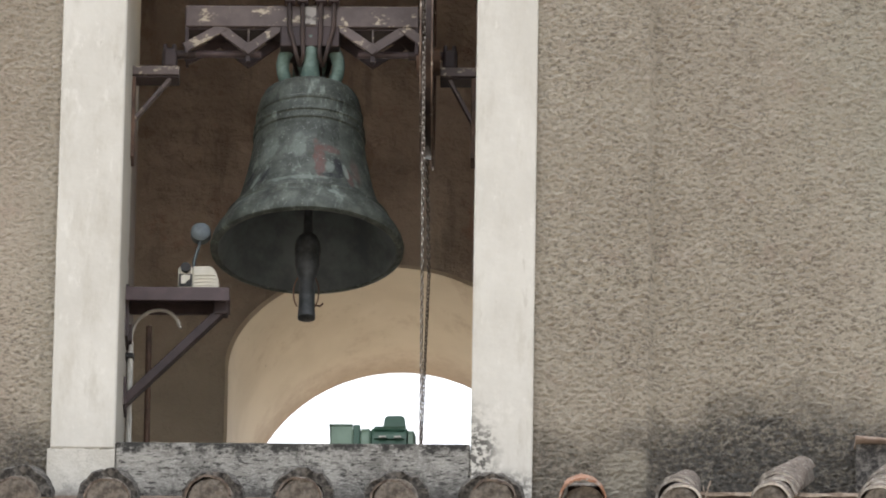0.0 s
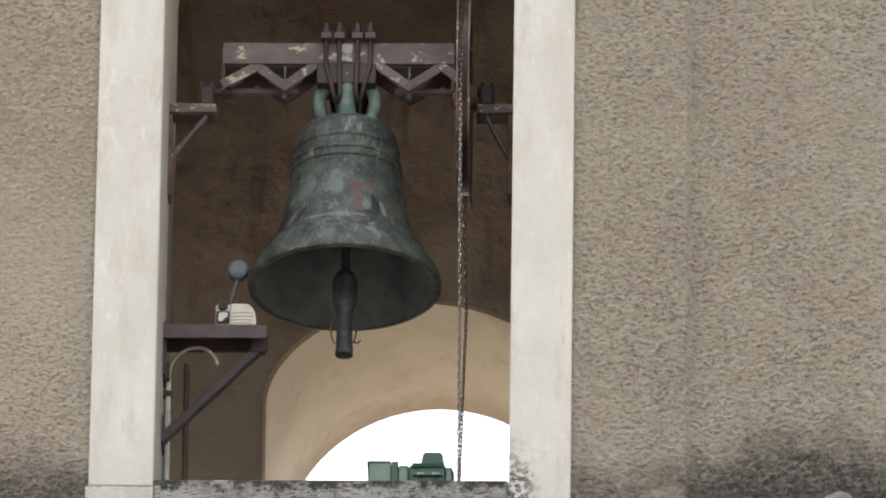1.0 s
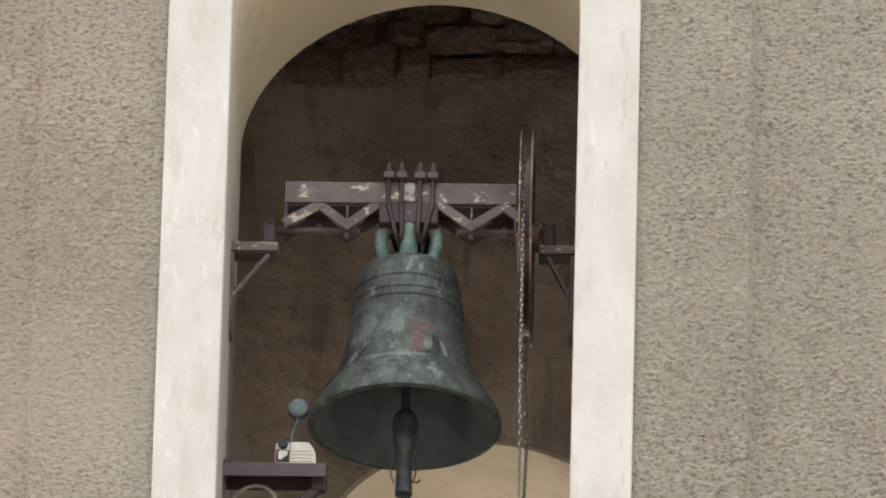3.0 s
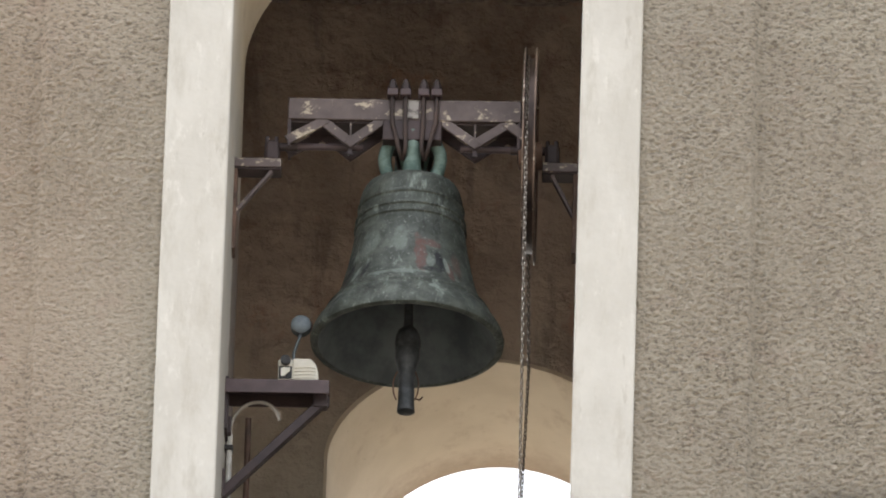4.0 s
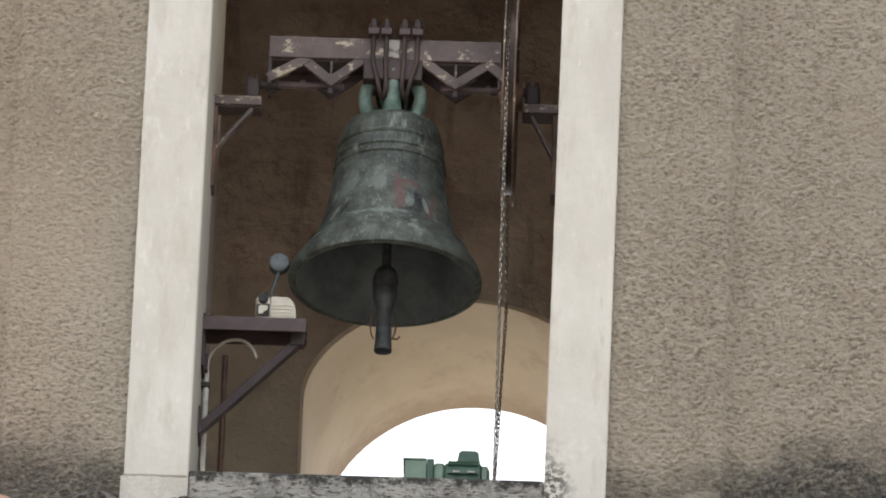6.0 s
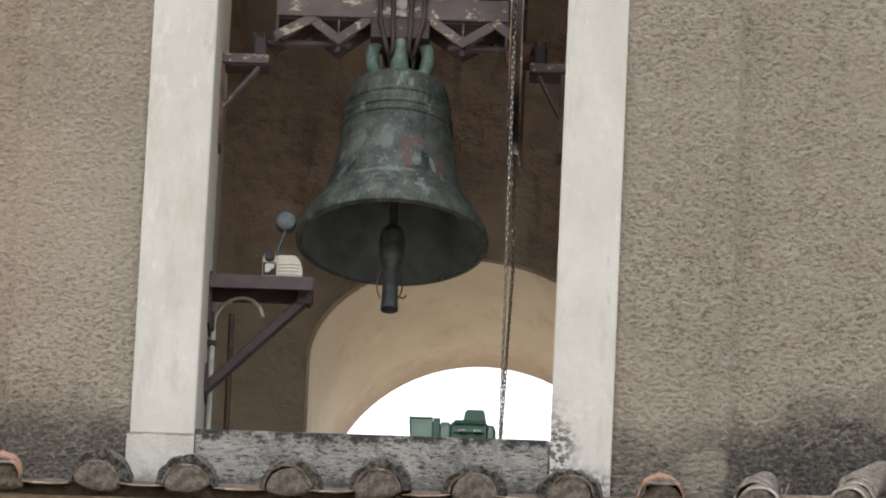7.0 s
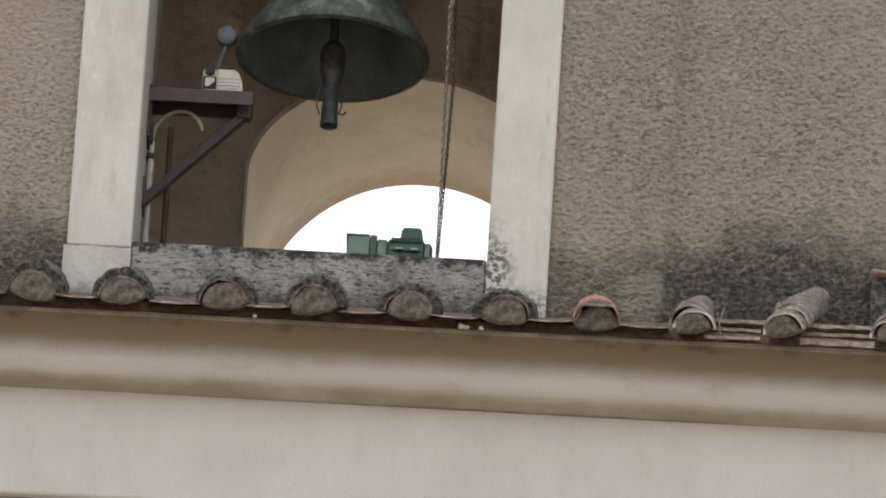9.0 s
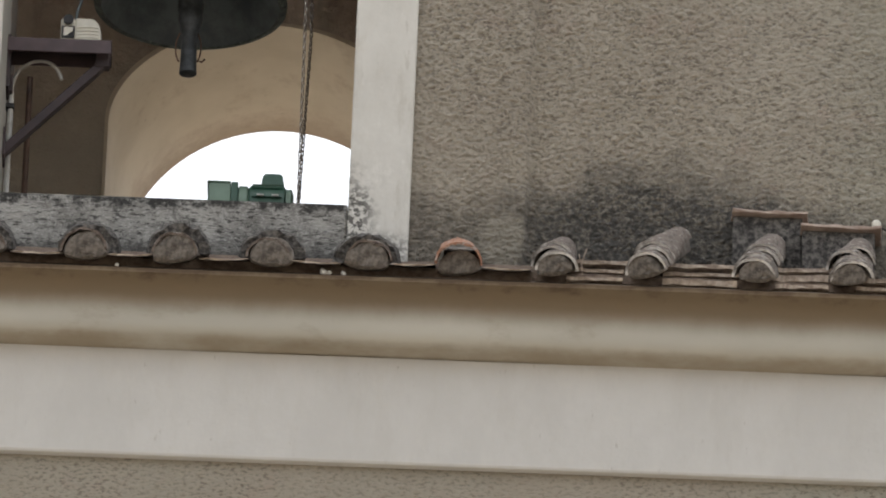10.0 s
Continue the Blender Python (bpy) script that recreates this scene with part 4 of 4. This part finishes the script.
def chain(name, line, label):
    me = link_mesh()
    ob = base(name, line[0], label, "chain", "ringing chains")
    pitch = 0.0162
    acc, k = 0.0, 0
    for a, b in zip(line, line[1:]):
        a, b = Vector(a), Vector(b)
        d = b - a
        q = d.to_track_quat("Z", "Y")
        while acc < d.length:
            lk = new("link", me)
            lk.parent = ob
            lk.location = a + d.normalized() * acc - Vector(line[0])
            lk.rotation_mode = "QUATERNION"
            lk.rotation_quaternion = q @ Euler((0, 0, radians(35 + 90 * (k % 2) + random.uniform(-14, 14)))).to_quaternion()
            acc += pitch
            k += 1
        acc -= d.length


def round_wheel(a0, a1, n):
    return [(0.358, 0.45 + 0.292 * math.cos(a0 + (a1 - a0) * i / n), 21.480 + 0.292 * math.sin(a0 + (a1 - a0) * i / n)) for i in range(n + 1)]


chain("chain", round_wheel(radians(120), radians(186), 12) + [(0.362, 0.185, 20.75), (0.362, 0.36, 20.10)], "galvanised link chain hanging from the wheel's front")
chain("chain", round_wheel(radians(20), radians(-4), 5) + [(0.372, 0.70, 20.90), (0.3605, 0.56, 20.30), (0.358, 0.54, 20.10)], "galvanised link chain hanging from the wheel's back")
part_s = base("chain_sprocket", (0.363, 0.45, 20.03), "small rusty sprocket beside the motor", "sprocket")
part("disc", lathe([(0.055, -0.008), (0.06, -0.004), (0.06, 0.004), (0.055, 0.008)], 0.363, 0.45, 20.10, 24, axis="X"), RUST, part_s)
part("stand", box(0.372, 0.392, 0.42, 0.48, 20.0, 20.12, 0.003), RUST, part_s)


# ---- canal tiles on the cornice ----
def shell(r0, r1, length, thick, flip=1, arc=1.0, steps=20):
    """A barrel tile along -y, from r1 at its head to r0 at its lower end."""
    bm = bmesh.new()
    rows = []
    for f in (0.0, 0.04, 0.2, 0.4, 0.65, 1.0):
        r, y = r0 * (1 - f) + r1 * f, -length * (1 - f)
        ring = []
        for q in (0.0, thick):
            for j in range(steps + 1):
                a = math.pi * (0.5 + arc * (j / steps - 0.5))
                ring.append(bm.verts.new((math.cos(a) * (r - q), y, flip * (math.sin(a) * (r - q)) * 0.92)))
        rows.append(ring)
    n = steps + 1
    for u, w in zip(rows, rows[1:]):
        for o in (0, n):
            for j in range(steps):
                bm.faces.new((u[o + j], u[o + j + 1], w[o + j + 1], w[o + j]))
        for j in (0, steps):
            bm.faces.new((u[j], u[n + j], w[n + j], w[j]))
    for u in (rows[0], rows[-1]):
        for j in range(steps):
            bm.faces.new((u[j], u[j + 1], u[n + j + 1], u[n + j]))
    return bm


def plug(seed):
    """The lump of mortar that fills a tile's lower end."""
    bm = bmesh.new()
    n = 16
    rings = []
    for s, y in ((1.0, 0.06), (1.0, 0.002), (0.93, -0.007), (0.62, -0.010), (0.3, -0.011)):
        ring = []
        for j in range(n):
            a = 2 * math.pi * j / n
            w = 1 + 0.22 * noise.noise((math.cos(a) * 2, math.sin(a) * 2 + s * 3, seed)) if s < 1 or a > math.pi else 1.0
            ring.append(bm.verts.new((math.cos(a) * 0.074 * s * w, y + 0.012 * noise.noise((math.cos(a) * s * 5, math.sin(a) * s * 5, seed + 9)), math.sin(a) * (0.0685 if a < math.pi else 0.026) * s * w)))
        rings.append(ring)
    for u, w in zip(rings, rings[1:]):
        for j in range(n):
            bm.faces.new((u[j], u[(j + 1) % n], w[(j + 1) % n], w[j]))
    bm.faces.new(rings[-1])
    bm.faces.new(rings[0][::-1])
    return bm


def cut(bm, n):
    bmesh.ops.subdivide_edges(bm, edges=[e for e in bm.edges if e.calc_length() > 0.05], cuts=n, use_grid_fill=True)
    return bm


def worn(bm, seed, amount=0.004):
    for v in bm.verts:
        v.co += 0.5 * amount * Vector(noise.noise_vector((v.co.x * 75 + seed, v.co.y * 60, v.co.z * 75)))
        v.co += Vector((noise.noise((v.co.x * 30, v.co.y * 14, seed)), 1.4 * noise.noise((v.co.x * 40, seed, v.co.z * 40)), noise.noise((v.co.x * 30, v.co.y * 14, seed + 4)))) * amount
    return bm


COVERS = [mesh_of("cover_tile", worn(shell(0.079, 0.068, 0.24, 0.008), k, 0.006), TILE, True) for k in range(4)]
STACKED = [mesh_of("cover_tile", worn(shell(0.088, 0.060, 0.24, 0.011), k + 15, 0.004), TILE, True) for k in range(4)]
REDS = [mesh_of("cover_tile", worn(shell(0.080, 0.066, 0.24, 0.008), k + 7, 0.007), TILERED, True) for k in range(2)]
PANS = [mesh_of("pan_tile", worn(shell(0.115, 0.105, 0.36, 0.034, -1, 0.5), k + 11, 0.007), MOULD, True) for k in range(4)]
PLUGS = [mesh_of("mortar_plug", plug(k * 3.1), MORTAR, True) for k in range(4)]
FLATS = [mesh_of("flat_tile", worn(cut(box(-0.095, 0.095, 0.0, 0.24, -0.0065, 0.0065), 5), k + 31, 0.006), PANTILE) for k in range(3)]
HOODS = [mesh_of("mortar_hood", worn(shell(0.092, 0.096, 0.20, 0.030), k + 21, 0.012), MOULD, True) for k in range(4)]


def rim(me, material):
    """The lower end of a tile, in a material of its own."""
    me.materials.append(material)
    low = min(v.co.y for v in me.vertices)
    for f in me.polygons:
        if abs(f.normal.y) > 0.3 and f.center.y < low + 0.02:
            f.material_index = 1


for me in COVERS:
    rim(me, LIME)
for me in STACKED:
    rim(me, WHITERIM)
for me in PANS:
    rim(me, PANTILE)
BED = mesh_of("mortar_bed", box(-0.045, 0.045, -0.27, 0.0, -0.018, 0.02, 0.008), MORTAR)


def tile_row(x, count, slope, skew, step, end_y, end_z, scale, label, red=False):
    """One column of cover tiles that runs from the wall down to the eave."""
    ob = base("cover_tile_row", (x, end_y, end_z), label, "roof tiles", "rows of cover tiles")
    ob.rotation_euler = (radians(slope), 0, radians(skew))
    for k in range(count):
        t = new("cover_tile", random.choice(REDS) if red else random.choice(STACKED if count > 1 else COVERS))
        t.parent = ob
        t.location = (random.uniform(-0.006, 0.006), (0.216 if count > 1 else 0.24) + k * step, 0.005 * k + random.uniform(-0.002, 0.002))
        t.rotation_euler = (0 if count == 1 else random.uniform(0.0, 0.02), random.uniform(-0.05, 0.05), random.uniform(-0.03, 0.03) * (1 if count == 1 else 2.5))
        t.scale = (scale * random.uniform(0.95, 1.04) * (1 - 0.012 * k), 0.9 if count > 1 else 1.0, scale * random.uniform(0.92, 1.06))
    p = new("mortar_plug", random.choice(PLUGS))
    p.parent = ob
    p.location = (0, 0.006, 0)
    p.rotation_euler = (radians(-0.2 * slope), random.uniform(-0.15, 0.15), 0)
    p.scale = (scale * random.uniform(1.0, 1.09), 1.1, scale * random.uniform(1.0, 1.1))
    if red:
        p.location = (0.004, 0.034, -0.014)
        p.scale = (scale * 0.92, 1, scale * 0.88)
    if count == 1 and not red:
        hd = new("mortar_hood", random.choice(HOODS))
        hd.parent = ob
        hd.location = (random.uniform(-0.006, 0.006), 0.25, random.uniform(-0.006, 0.004))
        hd.scale = (random.uniform(0.90, 1.0), 1.0, random.uniform(0.90, 1.02))
    b = new("mortar_bed", BED)
    b.parent = ob
    b.location = (0, 0.33, 0.0)
    return ob


ROWS = [(-1.60, 0), (-1.32, 0), (-1.036, 1), (-0.764, 0), (-0.509, 0), (-0.218, 0), (0.035, 0), (0.308, 0), (0.577, 0), (0.836, 1), (1.108, 2), (1.355, 3), (1.681, 4), (1.937, 4), (2.2, 4), (2.46, 4)]
for x, kind in ROWS:
    if kind <= 1:
        tile_row(x, 1, 27 if kind == 0 else 32, 0, 0.07, -0.295, 19.680, 0.84 if kind == 0 else 0.90, ("grey weathered cover tile with a mortared end", "orange-red weathered cover tile with a mortared end")[kind], kind == 1)
    elif kind == 2:
        tile_row(x, 3, 34, -4, 0.06, -0.295, 19.676, 0.69, "grey lichen-spotted cover tile with a mortared end")
    else:
        tile_row(x, 4, 38, -22 if kind == 3 else -9, 0.046, -0.30, 19.676, 0.70, "grey overlapping cover tiles with mortared end")
for (xa, ka), (xb, kb) in zip(ROWS, ROWS[1:]):
    xm = (xa + xb) / 2
    ob = base("pan_tile_row", (xm, -0.297, 19.664), "pale-edged terracotta pan tile between cover tiles", "roof tiles", "pan tiles")
    ob.rotation_euler = (radians(24), 0, random.uniform(-0.02, 0.02))
    if kb < 3:
        t = new("pan_tile", random.choice(PANS))
        t.parent = ob
        t.location = (random.uniform(-0.008, 0.008), 0.345, 0.020 + random.uniform(-0.004, 0.004))
        t.rotation_euler = (0, random.uniform(-0.03, 0.03), 0)
        t.scale = ((xb - xa) / 0.26 * 0.84, 0.95, 0.15)
    for k in range(random.choice((2, 3)) if kb >= 3 else 0):
        t = new("flat_tile", random.choice(FLATS))
        t.parent = ob
        t.location = (random.uniform(-0.012, 0.012), 0.030 + random.uniform(0.03, 0.055) * k, -0.010 + 0.025 * k)
        t.rotation_euler = (radians(-16), random.uniform(-0.03, 0.03), random.uniform(-0.05, 0.05))
        t.scale = ((xb - xa) / 0.26 * random.uniform(0.8, 1.0), 1.0, random.uniform(0.6, 1.5))
setting("roof_bedding", run_profile([(-0.001, 19.83), (-0.225, 19.70), (-0.240, 19.665), (-0.001, 19.785)], LEFT, RIGHT, 0.006), BEDDING, "brown stained mortar bedding under the eaves tiles", "roof")


# ---- two masonry blocks capped with flat terracotta tiles ----
def capped_block(x0, x1, y0, z1, seed):
    ob = base("capped_block", ((x0 + x1) / 2, -0.06, 19.85), "dark stained masonry stub capped with a flat terracotta tile", "masonry stub", "capped stubs")
    part("stub", box(x0 + 0.004, x1 - 0.018, y0 + 0.022, 0.05, 19.74, z1 - 0.0105, 0.004), MOULD, ob)
    cap = worn(cut(box(x0, x1, y0, 0.03, z1 - 0.010, z1, 0.002, seg=1), 6), seed, 0.008)
    part("cap_tile", cap, CAP, ob, "broken-edged flat terracotta tile")


CAP = simple("pale_terracotta", (0.30, 0.225, 0.185), (0.42, 0.34, 0.29), 25, 0.9, 0.0, 0.5, 0.006)
capped_block(1.608, 1.828, -0.06, 20.006, 3)
capped_block(1.806, 2.035, -0.10, 19.948, 8)

# ---- rubble stones high on the back wall ----
stones = [mesh_of("stone", worn(box(-0.5, 0.5, -0.5, 0.5, -0.5, 0.5, 0.22, None, None, 3), k * 5, 0.16), STONE, True) for k in range(5)]
rubble = tagged(base("rubble_course", (0.0, 3.74, 23.75), "dark rough rubble stonework above the plaster", "stonework"), "", "", "", "structure")
z = 23.78
while z < 24.6:
    h = random.uniform(0.06, 0.11)
    x = -1.3 + random.uniform(0, 0.15)
    while x < 1.5:
        w = random.uniform(0.09, 0.26)
        s = new("stone", random.choice(stones))
        s.parent = rubble
        s.location = (x + w / 2, random.uniform(-0.03, 0.0), z + h / 2 - 23.75)
        s.scale = (w * 1.0, random.uniform(0.06, 0.16), h * random.uniform(0.8, 1.15))
        s.rotation_euler = (random.uniform(-0.15, 0.15), random.uniform(-0.12, 0.12), random.uniform(-0.1, 0.1))
        x += w
    z += h


# ---- hook and crack at the crown of the arch ----
hook = base("iron_hook", (0.172, -0.018, 22.44), "small rusty iron hook in the arch edge", "hook")
part("shank", tube(smooth_line([(0.182, 0.01, 22.452), (0.180, -0.03, 22.446), (0.172, -0.036, 22.42), (0.166, -0.032, 22.395), (0.170, -0.024, 22.388)], 4), 0.006, 8), RUST, hook, "", True)
fissure = smooth_line([(0.262, -0.0165, 22.477), (0.288, -0.0165, 22.484), (0.309, -0.0165, 22.497), (0.325, -0.0165, 22.508), (0.342, -0.0165, 22.524), (0.370, -0.0165, 22.540)], 3)
setting("trim_crack", tube(fissure, [0.0005 + 0.0011 * abs(math.sin(i * 1.9)) for i in range(len(fissure))], 5), BLACK, "fine dark crack across the plaster band", "crack")


# ---- thin pipe behind the brace ----
pipe = base("rusty_pipe", (-0.447, 0.76, 20.0), "thin rusty pipe standing behind the shelf's brace", "pipe")
part("pipe_tube", tube([(-0.447, 0.76, 20.0), (-0.445, 0.76, 20.40), (-0.446, 0.762, 20.76)], 0.009, 10), RUST, pipe, "", True)


# ---- small insulator by the capped stubs ----
knob = base("wire_insulator", (2.02, -0.085, 19.948), "small white ceramic insulator lying on the capped stub", "insulator")
part("bead", lathe([(0.006, 0.0), (0.012, 0.004), (0.0145, 0.012), (0.012, 0.021), (0.005, 0.026)], 2.02, -0.085, 19.948, 16), PLASTIC, knob, "", True)
part("wire", tube(smooth_line([(2.02, -0.085, 19.958), (2.06, -0.06, 19.952), (2.12, -0.03, 19.962), (2.20, 0.0, 19.95)], 4), 0.003, 6), BLACK, knob, "", True)


# ---- small things along the eave ----
twig = base("dry_stem", (1.19, -0.275, 19.68), "thin dry plant stem growing between the eaves tiles", "plant")
part("stem", tube(smooth_line([(1.188, -0.27, 19.675), (1.184, -0.275, 19.705), (1.190, -0.28, 19.730), (1.197, -0.282, 19.752)], 4), 0.0022, 6), PANTILE, twig, "", True)
part("side_stem", tube(smooth_line([(1.185, -0.275, 19.708), (1.178, -0.28, 19.722), (1.176, -0.282, 19.736)], 4), 0.0014, 6), PANTILE, twig, "", True)
for k, (x, size) in enumerate(((0.455, 0.011), (0.470, 0.007), (0.512, 0.007), (-0.13, 0.006))):
    bm = bmesh.new()
    bmesh.ops.create_icosphere(bm, subdivisions=2, radius=size)
    for v in bm.verts:
        v.co *= 1 + 0.5 * noise.noise(v.co * 90 + Vector((k * 3.0, 0, 0)))
    crumb = new("mortar_crumb", mesh_of("mortar_crumb", bm, PIPE, True))
    crumb.location = (x, -0.262, 19.652 + size * 0.6)
    tagged(crumb, "small whitish crumb of mortar lying on the eave", "mortar crumb", "crumbs on the eave")
